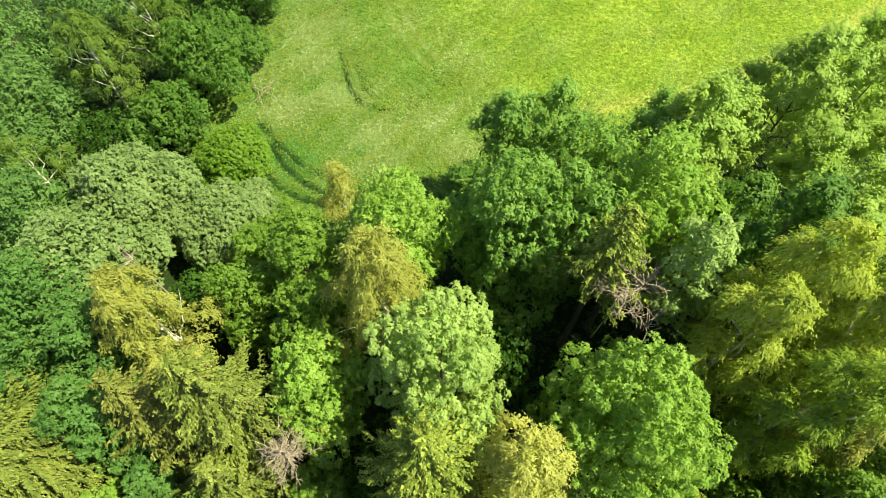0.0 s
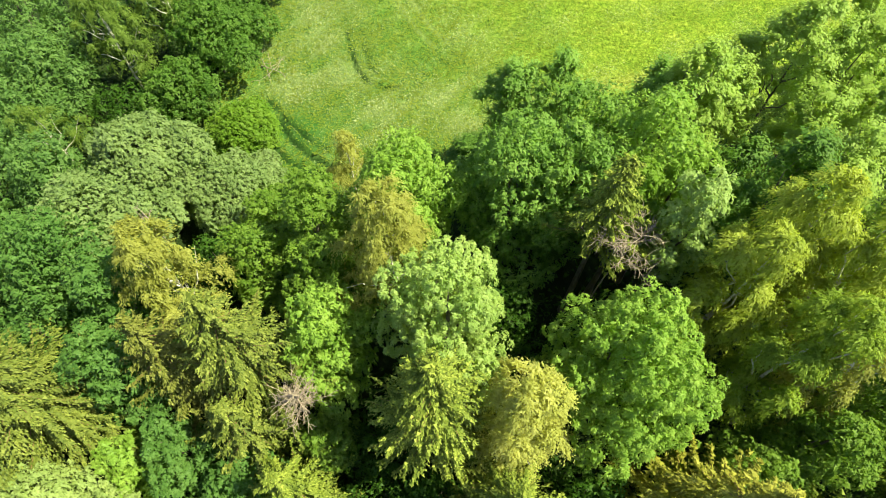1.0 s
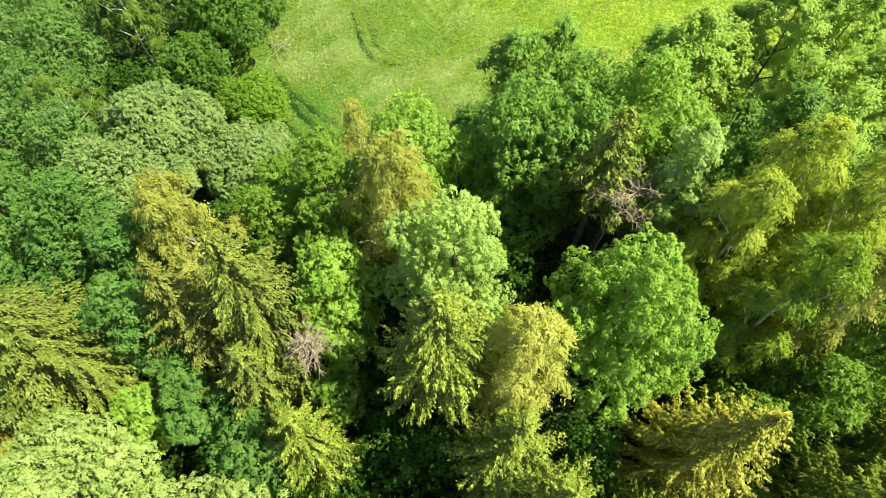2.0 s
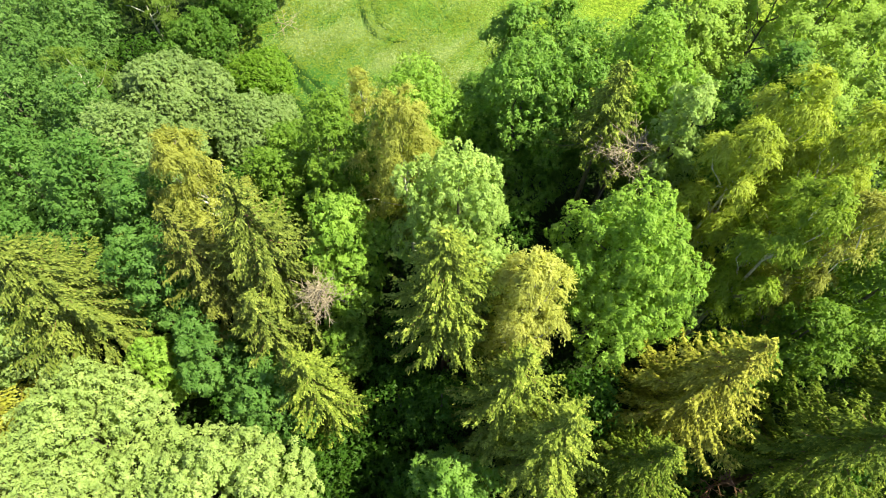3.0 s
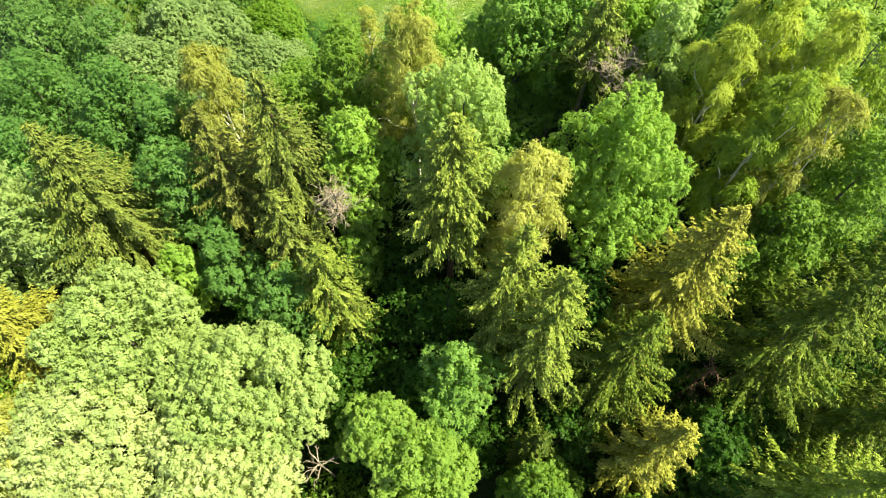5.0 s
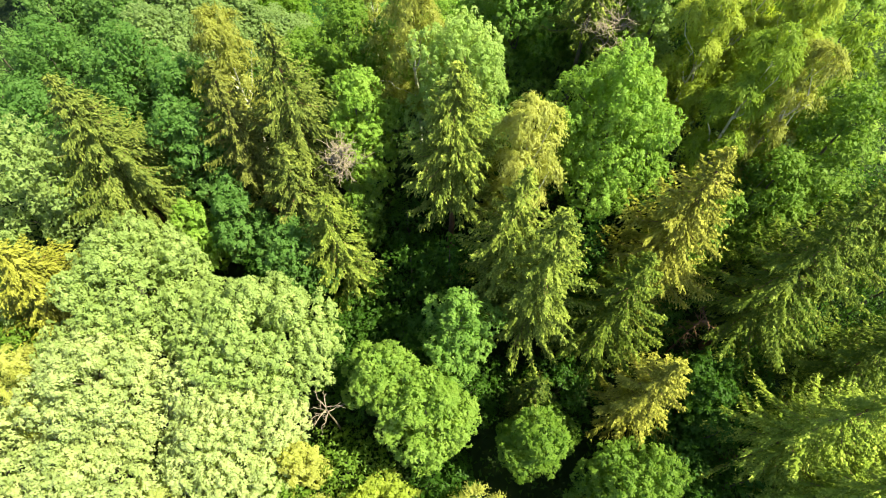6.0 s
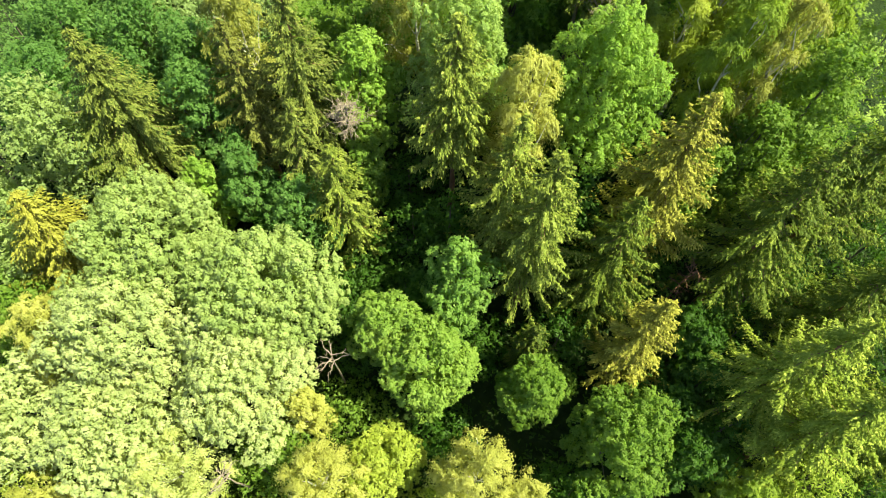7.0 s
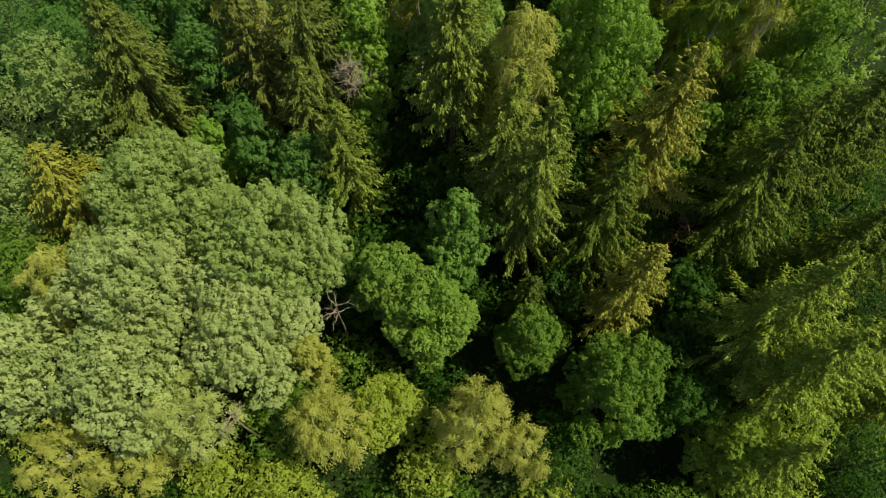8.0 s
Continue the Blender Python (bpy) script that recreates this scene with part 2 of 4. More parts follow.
EDGE_PATH = [(13.3, 41.8), (19.8, 44.2), (29.0, 46.7), (40.5, 51.4), (50.5, 58.0), (62.0, 66.0)]


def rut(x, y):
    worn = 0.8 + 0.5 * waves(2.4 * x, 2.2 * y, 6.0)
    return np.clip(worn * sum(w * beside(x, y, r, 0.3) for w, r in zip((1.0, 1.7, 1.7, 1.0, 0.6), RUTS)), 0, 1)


def pressed(x, y):
    """Paler lines where wheels have laid the grass flat."""
    return np.clip(sum(beside(x, y, r, 0.3) for r in FAINT), 0, 1)


def blooming(x, y):
    """Where the white flowers stand thick."""
    thick = sum(np.exp(-((x - a) / w) ** 2 - ((y - b) / h) ** 2) for a, b, w, h in BLOOM)
    return np.clip(thick * (0.62 + 0.8 * waves(2.6 * x, 2.9 * y, 7.0)) + 0.25 * waves(1.7 * x, 1.9 * y, 3.0) + 0.06, 0, 1)


def glare_side(x, y):
    """The eastern half of the meadow, where glare is painted in as yellower grass."""
    return smooth(-14, 26, x + 0.4 * (y - 45) + 4 * waves(x, y, 3.0))


def lush(x, y):
    return np.clip(np.exp(-((x + 15.4) / 4.2) ** 2 - ((y - 36.6) / 3.6) ** 2) * (0.8 + 0.5 * waves(3 * x, 3 * y, 2.0)), 0, 1)


outer = np.array([84, 92, 105, 130, 180, 260, 400, 600, 900, 1400])
xs = np.concatenate([-outer[::-1], np.arange(-80, -28, 2.0), np.arange(-28, 8, 0.36), np.arange(8, 81, 1.6), outer])
ys = np.concatenate([-outer[::-1], np.arange(-80, 26, 2.0), np.arange(26, 64, 0.4), np.arange(64, 81, 2.0), outer])
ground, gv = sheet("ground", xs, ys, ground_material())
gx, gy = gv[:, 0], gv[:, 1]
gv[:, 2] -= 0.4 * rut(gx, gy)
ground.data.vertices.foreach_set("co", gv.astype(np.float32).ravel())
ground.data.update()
for attribute, value in (("open_field", field(gx, gy)), ("glare_tint", glare_side(gx, gy)), ("rut", rut(gx, gy)), ("lush", lush(gx, gy)), ("pale", 0.5 * pressed(gx, gy) + 0.5 * blooming(gx, gy)), ("dry", 0.7 * beside(gx, gy, EDGE_PATH, 0.8) * (0.7 + 0.3 * waves(4 * gx, 4 * gy)))):
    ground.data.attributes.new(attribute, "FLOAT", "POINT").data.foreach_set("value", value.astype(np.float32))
tagged(ground, "green flowering meadow running into dark forest floor", "ground", kind="structure")


# ---- how things grow ----
SEED = [10]


def fresh_rng():
    SEED[0] += 1
    return np.random.default_rng(SEED[0])


def unit(v):
    return v / (np.linalg.norm(v, axis=-1, keepdims=True) + 1e-9)


def blades_at(c, n, size, ratio, rng, droop=0.0, along=None, loose=0.35):
    """A leaf at every place c, facing n, its tip hanging by droop or lying along a way."""
    t = rng.normal(size=c.shape) if along is None else along + loose * rng.normal(size=c.shape)
    t[:, 2] -= droop
    t = unit(t - (t * n).sum(1, keepdims=True) * n)
    b = np.cross(n, t)
    half = (size * rng.uniform(0.7, 1.3, len(c)) / 2)[:, None]
    v = np.stack([c - t * half - b * half * ratio, c - t * half + b * half * ratio, c + t * half - n * half * 0.25], 1)
    return v.reshape(-1, 3)


def hanging(c, n, along, size, ratio, rng, loose=0.3):
    """Leaves that lie along a way, their faces turned towards n as far as that allows."""
    t = unit(along + loose * rng.normal(size=c.shape))
    n = unit(n - (n * t).sum(1, keepdims=True) * t)
    b = np.cross(n, t)
    half = (size * rng.uniform(0.7, 1.3, len(c)) / 2)[:, None]
    return np.stack([c - t * half - b * half * ratio, c - t * half + b * half * ratio, c + t * half - n * half * 0.2], 1).reshape(-1, 3)


def faces_for(v, sides=3):
    return np.arange(len(v)).reshape(-1, sides)


def tube(points, radii, sides=6):
    """A tapering round stick through the points."""
    p = np.asarray(points, float)
    d = unit(np.gradient(p, axis=0))
    side = unit(np.cross(d, np.array([0.31, 0.87, 0.11])))
    up = np.cross(d, side)
    a = np.linspace(0, 2 * np.pi, sides, endpoint=False)
    ring = side[:, None] * np.cos(a)[None, :, None] + up[:, None] * np.sin(a)[None, :, None]
    v = (p[:, None] + ring * np.asarray(radii, float)[:, None, None]).reshape(-1, 3)
    i = (np.arange(len(p) - 1)[:, None] * sides + np.arange(sides)[None, :]).ravel()
    j = (np.arange(len(p) - 1)[:, None] * sides + (np.arange(sides)[None, :] + 1) % sides).ravel()
    return v, np.stack([i, j, j + sides, i + sides], 1)


def part(name, shape, mat, parent, label="", soft=False):
    ob = new(name, mesh_of(name, shape[0], shape[1], mat, soft))
    ob.parent = parent
    if label:
        tagged(ob, label)
    return ob


def stem(root, rng, tall, thick, mat, lean=0.03, name="trunk"):
    s = np.linspace(0, 1, 8)
    bend = np.cumsum(rng.normal(0, lean, (8, 2)), 0) * tall / 8
    bend -= bend[-1] * s[:, None]
    pts = np.column_stack([bend, s * tall - 0.4 * (1 - s)])
    rad = thick * (1 - s) ** 0.8 + 0.03
    rad[0] *= 1.4
    part(name, tube(pts, rad, 9), mat, root, soft=True)
    return pts


def limb(root, rng, a, b, thick, mat, name="limb", label=""):
    a, b = np.asarray(a, float), np.asarray(b, float)
    s = np.linspace(0, 1, 6)[:, None]
    mid = (a + b) / 2 + np.array([0, 0, -0.12 * np.linalg.norm(b - a)]) + rng.normal(0, 0.06, 3) * np.linalg.norm(b - a)
    pts = a * (1 - s) ** 2 + mid * 2 * s * (1 - s) + b * s ** 2
    pts[1:-1] += rng.normal(0, 0.035, (4, 3)) * np.linalg.norm(b - a)
    part(name, tube(pts, thick * (1 - 0.85 * s[:, 0]), 6), mat, root, label, soft=True)


def tree_root(name, x, y, label, group=""):
    root = new(name)
    root.location = (x, y, float(height(np.float64(x), np.float64(y))))
    tagged(root, label, "tree", group)
    return root


def crown_lobes(rng, rx, ry, low, top, count, point, big, tall_lobe):
    """Centres and radii of the masses that limb ends carry, inside a rounded or pointed crown."""
    mid = low + (top - low) * 0.42
    k = np.arange(count) + 0.5
    z = 1 - 1.75 * k / count
    ang = np.pi * (1 + 5 ** 0.5) * k + rng.uniform(0, 6.28)
    up = z > 0
    flat = np.sqrt(np.maximum(0, 1 - z * z))
    flat = np.where(up, flat ** (1 - 0.35 * point) * (1 - point * 0.55 * z), flat)
    f1, f2 = rng.uniform(0, 6.28, 2)
    reach = rng.uniform(0.5, 1.08, count) * (1 - 0.5 * big) * (1 + 0.16 * np.sin(2 * ang + f1) + 0.13 * np.sin(3 * ang + f2))
    size = big * min(rx, ry) * rng.uniform(0.6, 1.4, count) * np.where(up, 1 - 0.45 * point * z, 1)
    c = np.stack([np.cos(ang) * flat * rx * reach, np.sin(ang) * flat * ry * reach, mid + np.where(up, (top - mid - size * tall_lobe * 0.9) * z * rng.uniform(0.88, 1.0, count), (mid - low) * z * 0.9)], 1)
    return c, size


def thinned(rng, cell, p, d):
    """One place, and its direction, for each cube of that width."""
    order = rng.permutation(len(p))
    p, d = p[order], d[order]
    key = np.floor((p + rng.uniform(0, cell, 3)) / cell).astype(np.int64)
    first = rng.permutation(np.unique(key @ np.array([1, 4096, 16777216]), return_index=True)[1])
    return p[first], d[first]


def broadleaf(kind, x, y, top, rx, tint, label, ry=None, low=0.16, leaves=9000, leaf=0.22, clump=0.38, lobes=None, point=0.4,
              big=0.34, hang=0.55, spacing=1.65, lift=0.45, tuft=0.8, ratio=0.66, tall_lobe=1.0, bark="grey", group="", limbs=6, lean=0.03):
    """A leafy tree: trunk, limbs, and a crown of leaf tufts set over the masses that the limbs carry."""
    rng = fresh_rng()
    root = tree_root(kind, x, y, label, group)
    tall = top - root.location.z
    ry = ry or rx
    lobes = lobes or int(11 + 3 * rx)
    base = tall * low
    trunk = stem(root, rng, tall * 0.86, 0.012 * tall + 0.03, BARK[bark], lean)
    c, size = crown_lobes(rng, rx, ry, base, tall, lobes, point, big, tall_lobe)
    stretch = np.array([1, 1, tall_lobe])
    own_turn = rng.uniform(0, 6.28, lobes)
    for j in rng.permutation(lobes)[:limbs]:
        s = float(np.clip((c[j, 2] / tall) * 0.62, 0.15, 0.8))
        a = [np.interp(s * tall * 0.86, trunk[:, 2], trunk[:, i]) for i in range(3)]
        limb(root, rng, a, c[j], 0.004 * tall + 0.03, BARK[bark])
    # tufts over the outer faces of the masses, thickest where the light falls
    per = int(60 + 22 * (size.mean() / clump) ** 2)
    d = unit(rng.normal(size=(lobes, per, 3)) + 0.55 * unit(c - [0, 0, base + 0.35 * (tall - base)])[:, None] + [0, 0, 0.3])
    bumps = 1 + 0.14 * np.sin(5.1 * d[..., 0] + 3.3 * d[..., 2] + own_turn[:, None]) * np.sin(4.3 * d[..., 1] - 2.7 * d[..., 2] + 2 * own_turn[:, None])
    p = c[:, None] + d * stretch * size[:, None, None] * (rng.uniform(0.82, 1.16, (lobes, per)) * bumps)[..., None]
    own = np.repeat(np.arange(lobes), per)
    p, d = p.reshape(-1, 3), d.reshape(-1, 3)
    gap = np.linalg.norm((p[:, None] - c[None]) / stretch, axis=2) / size[None]
    gap[np.arange(len(p)), own] = 9
    high = np.clip((p[:, 2] - base) / (0.55 * (tall - base)), 0, 1)
    keep = (gap.min(1) > 0.86) & (p[:, 2] > base * 0.6) & (rng.random(len(p)) < 0.3 + 0.7 * high)
    p, d = thinned(rng, clump * spacing, p[keep], d[keep])
    most = int(leaves * 1.75 / 9)
    p, d = p[:most], d[:most]
    each = int(np.clip(leaves * 1.75 / len(p), 9, 90))
    cover = 0.72 * 2 * np.pi * 0.8 * clump ** 2 / each
    leaf = float(np.clip(np.sqrt(2 * cover / ratio), leaf * 0.6, 0.26))
    # every tuft is a small drooping cap of leaves whose tips point out and down
    axis = unit(0.75 * d + [0, 0, 0.55] + 0.28 * rng.normal(size=d.shape))[:, None]
    q = unit(rng.normal(size=(len(p), each, 3)) + 1.5 * axis)
    spread = clump * rng.uniform(0.65, 1.35, (len(p), 1, 1))
    squash = np.concatenate([rng.uniform(0.8, 1.2, (len(p), 1, 2)), tuft * rng.uniform(0.8, 1.2, (len(p), 1, 1))], 2)
    at = p[:, None] + q * squash * spread * rng.uniform(0.8, 1.03, (len(p), each, 1))
    rim = 1 - (q * axis).sum(2, keepdims=True)
    at[:, :, 2] -= (hang * spread * rim)[:, :, 0]
    face = unit(q + 0.3 * axis + [0, 0, lift] + 0.08 * rng.normal(size=q.shape))
    flat = q - (q * axis).sum(2, keepdims=True) * axis
    way = 0.9 * flat + 0.25 * d[:, None] * [1, 1, 0] - np.array([0, 0, 0.1 + 0.8 * hang]) * rim
    v = hanging(at.reshape(-1, 3), face.reshape(-1, 3), way.reshape(-1, 3), leaf, ratio, rng, 0.25)
    # larger leaves deep inside close the view through the crown
    m = int(leaves * 0.16)
    own = rng.integers(0, lobes, m)
    inner = c[own] * np.array([0.9, 0.9, 1]) + rng.normal(size=(m, 3)) * stretch * size[own][:, None] * 0.33
    w = blades_at(inner, unit(rng.normal(size=(m, 3)) + [0, 0, 0.6]), leaf * 1.5, 0.7, rng)
    v = np.concatenate([v, w])
    part("crown", (v, faces_for(v)), LEAF[tint], root)
    return root


def weeping(kind, x, y, top, rx, tint, label, ry=None, low=0.25, strands=900, length=1.3, leaf=0.2, lobes=None, point=0.5, big=0.3, bark="birch", group="", limbs=9, tall_lobe=1.3, sag=0.65, fan=14, each=11, spread=0.62):
    """A birch or aspen: plumes of fine leaves on thin twigs that hang, or rise where sag is below nought."""
    rng = fresh_rng()
    root = tree_root(kind, x, y, label, group)
    tall = top - root.location.z
    ry = ry or rx
    lobes = lobes or int(15 + 4 * rx)
    base = tall * low
    trunk = stem(root, rng, tall * 0.86, 0.0055 * tall + 0.03, BARK[bark], 0.05)
    c, size = crown_lobes(rng, rx, ry, base, tall, lobes, point, big, tall_lobe)
    stretch = np.array([1, 1, tall_lobe])
    for j in rng.permutation(lobes)[:limbs]:
        s = float(np.clip((c[j, 2] / tall) * 0.75, 0.15, 0.85))
        a = [np.interp(s * tall * 0.9, trunk[:, 2], trunk[:, i]) for i in range(3)]
        limb(root, rng, a, c[j] + unit(c[j] * [1, 1, 0]) * size[j] * 0.6 + [0, 0, 0.6 * size[j]], 0.003 * tall + 0.03, BARK[bark])
    strands = strands * 2
    tries = strands // 3
    own = rng.integers(0, lobes, tries)
    d = unit(rng.normal(size=(tries, 3)) + 0.5 * unit(c - [0, 0, base])[own] + [0, 0, 0.75])
    p = c[own] + d * stretch * size[own][:, None] * rng.uniform(0.75, 1.0, (tries, 1))
    gap = np.linalg.norm((p[:, None] - c[None]) / stretch, axis=2) / size[None]
    gap[np.arange(len(p)), own] = 9
    keep = gap.min(1) > 0.75
    p, d = p[keep][:strands // fan], d[keep][:strands // fan]
    # plumes: a fan of thin twigs that arch out of one point and hang
    p = np.repeat(p, fan, 0)
    d = np.repeat(d, fan, 0)
    s = np.linspace(0.05, 1, each)[None, :, None]
    run = length * rng.uniform(0.55, 1.15, (len(p), 1, 1))
    out = unit(d * [1, 1, 0.5] + rng.normal(0, spread, d.shape))[:, None]
    at = p[:, None] + out * run * 0.75 * s + np.array([0, 0, -1.0]) * run * (s ** 2) * sag + rng.normal(0, 0.085, (len(p), each, 3))
    way = unit(out * 0.75 + np.array([0, 0, -2 * sag]) * s)
    face = unit(0.5 * d[:, None] + 0.25 * rng.normal(size=at.shape) + [0, 0, 0.95] + 0.25 * out)
    lie = np.broadcast_to(way, at.shape).reshape(-1, 3)
    if sag > 0:
        v = hanging(at.reshape(-1, 3), face.reshape(-1, 3), lie, leaf * 1.25, 0.45, rng, 0.25)
    else:
        v = blades_at(at.reshape(-1, 3), face.reshape(-1, 3), leaf * 1.1, 0.6, rng, 0.3, lie * [1, 1, 0.3])
    m = strands // 2
    own = rng.integers(0, lobes, m)
    inner = c[own] * np.array([0.85, 0.85, 1]) + rng.normal(size=(m, 3)) * stretch * size[own][:, None] * 0.36
    v = np.concatenate([v, blades_at(inner, unit(rng.normal(size=(m, 3))), leaf * 1.6, 0.5, rng, 1.0)])
    part("crown", (v, faces_for(v)), LEAF[tint], root)
    return root


def spruce(x, y, top, rx, tint, label, kind="spruce_tree", crown=14.5, gap=0.74, arms=8, slope=0.46, droop=0.42, group="spruces of the wood", bark="red"):
    """A spruce: whorls of separate boughs that droop, lift at their tips and carry hanging side sprays."""
    rng = fresh_rng()
    root = tree_root(kind, x, y, label, group)
    tall = top - root.location.z
    stem(root, rng, tall * 0.99, 0.011 * tall + 0.02, BARK[bark], 0.006)
    sprays, shoots = [], []
    depth = 0.25
    down = np.array([0, 0, -1.0])
    while depth < min(crown, tall * 0.88):
        z0 = tall - depth
        reach = min(rx * (1 + 0.015 * depth), 0.22 + slope * depth ** 0.95)
        n = arms if depth > 2 else 5
        turn = rng.uniform(0, 6.28)
        for j in range(n):
            if depth > 2 and rng.random() < 0.07:
                continue
            a = turn + 2 * np.pi * j / n + rng.normal(0, 0.24)
            long = reach * rng.uniform(0.58, 1.2)
            out = np.array([np.cos(a), np.sin(a), 0.0])
            side = np.array([-np.sin(a), np.cos(a), 0.0])
            s = np.linspace(0.0, 1.0, max(4, int(3 + long * 3.3)))
            sink = (droop * min(1.0, depth / 5) - 0.25 * max(0.0, 1 - depth / 2)) * rng.uniform(0.7, 1.4)
            fall = -sink * long * (1.25 * s - 0.6 * s ** 3) + 0.14 * long * s ** 4 + rng.normal(0, 0.05) * long * s
            line = out * (s * long)[:, None] + side * (rng.normal(0, 0.12) * long * s ** 2)[:, None] + np.array([0, 0, 1.0]) * (z0 + rng.normal(0, 0.15) + fall)[:, None] + rng.normal(0, 0.025, (len(s), 3))
            if j % 3 == 0 and depth > 2.5:
                part("branch", tube(line[::2], 0.035 * (1 - 0.8 * s[::2]) + 0.004, 3), BARK[bark], root, soft=True)
            # hanging branchlets to both sides, each a finger of needle sprays
            k, m = len(s) - 1, 5
            f = np.repeat(s[1:], 2)
            way = np.tile([-1.0, 1.0], k)[:, None]
            span = np.minimum(0.55, 0.15 + 0.26 * long * np.clip(1 - f, 0.02, 1) ** 0.55 * np.minimum(1, f * 2.5)) * rng.uniform(0.55, 1.3, 2 * k)
            go = unit(side * way * 0.62 + out * 1.0 + rng.normal(0, 0.12, (2 * k, 3)))
            u = np.linspace(0.12, 1, m)[None, :, None]
            hung = rng.uniform(0.5, 1.25, (2 * k, 1, 1))
            at = np.repeat(line[1:], 2, 0)[:, None] + go[:, None] * u * span[:, None, None] + down * u ** 1.6 * span[:, None, None] * hung
            run = unit(go[:, None] + down * 1.5 * u * hung)
            face = unit(np.array([0, 0, 1.0]) + 0.4 * out + 0.45 * (side * way)[:, None] + 0.28 * rng.normal(size=at.shape))
            wide = 0.17 + 0.22 * span[:, None] * np.ones((1, m))
            sprays.append((at[:, :-1], run[:, :-1], face[:, :-1], wide[:, :-1]))
            shoots.append((at[:, -1:], run[:, -1:], face[:, -1:], 0.8 * wide[:, -1:]))
            sprays.append((line[1:-1], np.repeat((out + down * 0.15)[None], k - 1, 0), np.repeat((np.array([0, 0, 1.0]) + 0.3 * out)[None], k - 1, 0), np.full(k - 1, 0.42)))
            shoots.append((line[-1:], (out + down * 0.1)[None], (np.array([0, 0, 1.0]) + 0.2 * side)[None], np.full(1, 0.36)))
        depth += gap * rng.uniform(0.75, 1.25) * (0.6 + 0.4 * min(1, depth / 3))
    rise = np.linspace(0, 0.5, 5)
    shoots.append((np.column_stack([0 * rise, 0 * rise, tall - 0.3 + rise]), np.repeat([[0.05, 0, 1.0]], 5, 0), rng.normal(size=(5, 3)), np.full(5, 0.3)))
    for name, bits, mat, about in (("needle_sprays", sprays, NEEDLE[tint], ""), ("tip_sprays", shoots, TIP_NEEDLE[tint], "lighter young shoots at the bough ends")):
        c, t, n = (np.concatenate([b[i].reshape(-1, 3) for b in bits]) for i in range(3))
        z = np.concatenate([b[3].ravel() for b in bits])
        c = c + rng.normal(0, 0.045, c.shape)
        n = unit(n + 0.15 * rng.normal(size=n.shape))
        t = unit(t + 0.16 * rng.normal(size=t.shape))
        t = unit(t - (t * n).sum(1, keepdims=True) * n)
        b = np.cross(n, t)
        half = (z * rng.uniform(0.7, 1.3, len(z)) / 2)[:, None]
        v = np.stack([c - t * half + b * half * 0.5, c - t * half - b * half * 0.5, c + t * half - n * half * 0.3], 1).reshape(-1, 3)
        part(name, (v, faces_for(v)), mat, root, about)
    return root


def dead_tree(x, y, z0, top, rx, label, arms=26, kind="dead_tree", twigs=7, rise=0.2, from_top=0.5, tilt=(0, 0), thick=1.0, bark="dead"):
    """Bare bleached sticks on a dead stem."""
    rng = fresh_rng()
    root = tree_root(kind, x, y, label)
    root.location.z = max(z0, root.location.z)
    tall = top - root.location.z
    s = np.linspace(0, 1, 7)
    way = np.array([tilt[0], tilt[1], 0.0])
    pts = np.array([0, 0, 1.0]) * (s * tall)[:, None] + way * (s ** 2)[:, None] * tall + rng.normal(0, 0.03, (7, 3))
    pts[0] = (0, 0, -0.2)
    part("trunk", tube(pts, thick * (0.10 * (1 - 0.85 * s) + 0.012), 7), BARK[bark], root, soft=True)
    for j in range(arms):
        h = rng.uniform(from_top, 0.98)
        o = np.array([np.interp(h, s, pts[:, i]) for i in range(3)])
        a = rng.uniform(0, 6.28)
        long = rx * rng.uniform(0.45, 1.1) * (1.25 - 0.75 * h)
        go = np.array([np.cos(a), np.sin(a), rise + rng.normal(0, 0.22)])
        u = np.linspace(0, 1, 6)[:, None]
        line = o + go * u * long + np.array([0, 0, 1.0]) * u ** 2 * long * rng.normal(-0.05, 0.25) + rng.normal(0, 0.05, (6, 3)) * long * u
        branch = part("branch", tube(line, thick * (0.045 * (1 - 0.8 * u[:, 0]) + 0.006), 5), BARK[bark], root, soft=True)
        for i in range(twigs):
            f = rng.uniform(0.25, 0.95)
            w = np.array([np.interp(f, u[:, 0], line[:, i2]) for i2 in range(3)])
            g = unit(unit(go) * 0.7 + rng.normal(size=3) * 0.8) * long * rng.uniform(0.2, 0.5)
            uu = np.linspace(0, 1, 4)[:, None]
            part("twig", tube(w + g * uu + rng.normal(0, 0.05, (4, 3)) * uu, 0.018 * (1 - 0.7 * uu[:, 0]) + 0.005, 4), BARK[bark], branch, soft=True)
    return root


# ---- the trees that close the meadow ----
EDGE = "trees along the meadow"
def aspen(x, y, top, rx, tint="aspen", strands=700, low=0.15, label="slender green aspen with pointed top beside the meadow", **more):
    return weeping("aspen_tree", x, y, top, rx, tint, label, low=low, strands=strands, length=1.25, leaf=0.225, point=0.85, big=0.34, bark="grey", group=EDGE, limbs=5, sag=-0.35, spread=0.45, each=11, **more)


aspen(5.6, 31.6, 15.2, 3.4, "edge", strands=900)
aspen(9.3, 31.6, 16.2, 3.0, "edge")
aspen(2.8, 27.5, 10.5, 3.4, "deep", label="low dark leafy tree at the meadow's edge")
broadleaf("lime_tree", 5.2, 21.8, 20.0, 4.4, "edge", "tall deep green leafy tree with a full crown", leaves=15000, leaf=0.2, clump=0.44, hang=0.9, group=EDGE)
broadleaf("lime_tree", 9.2, 21.2, 20.4, 3.9, "edge", "tall deep green leafy tree with a full crown", leaves=15000, leaf=0.2, clump=0.44, hang=0.9, group=EDGE)
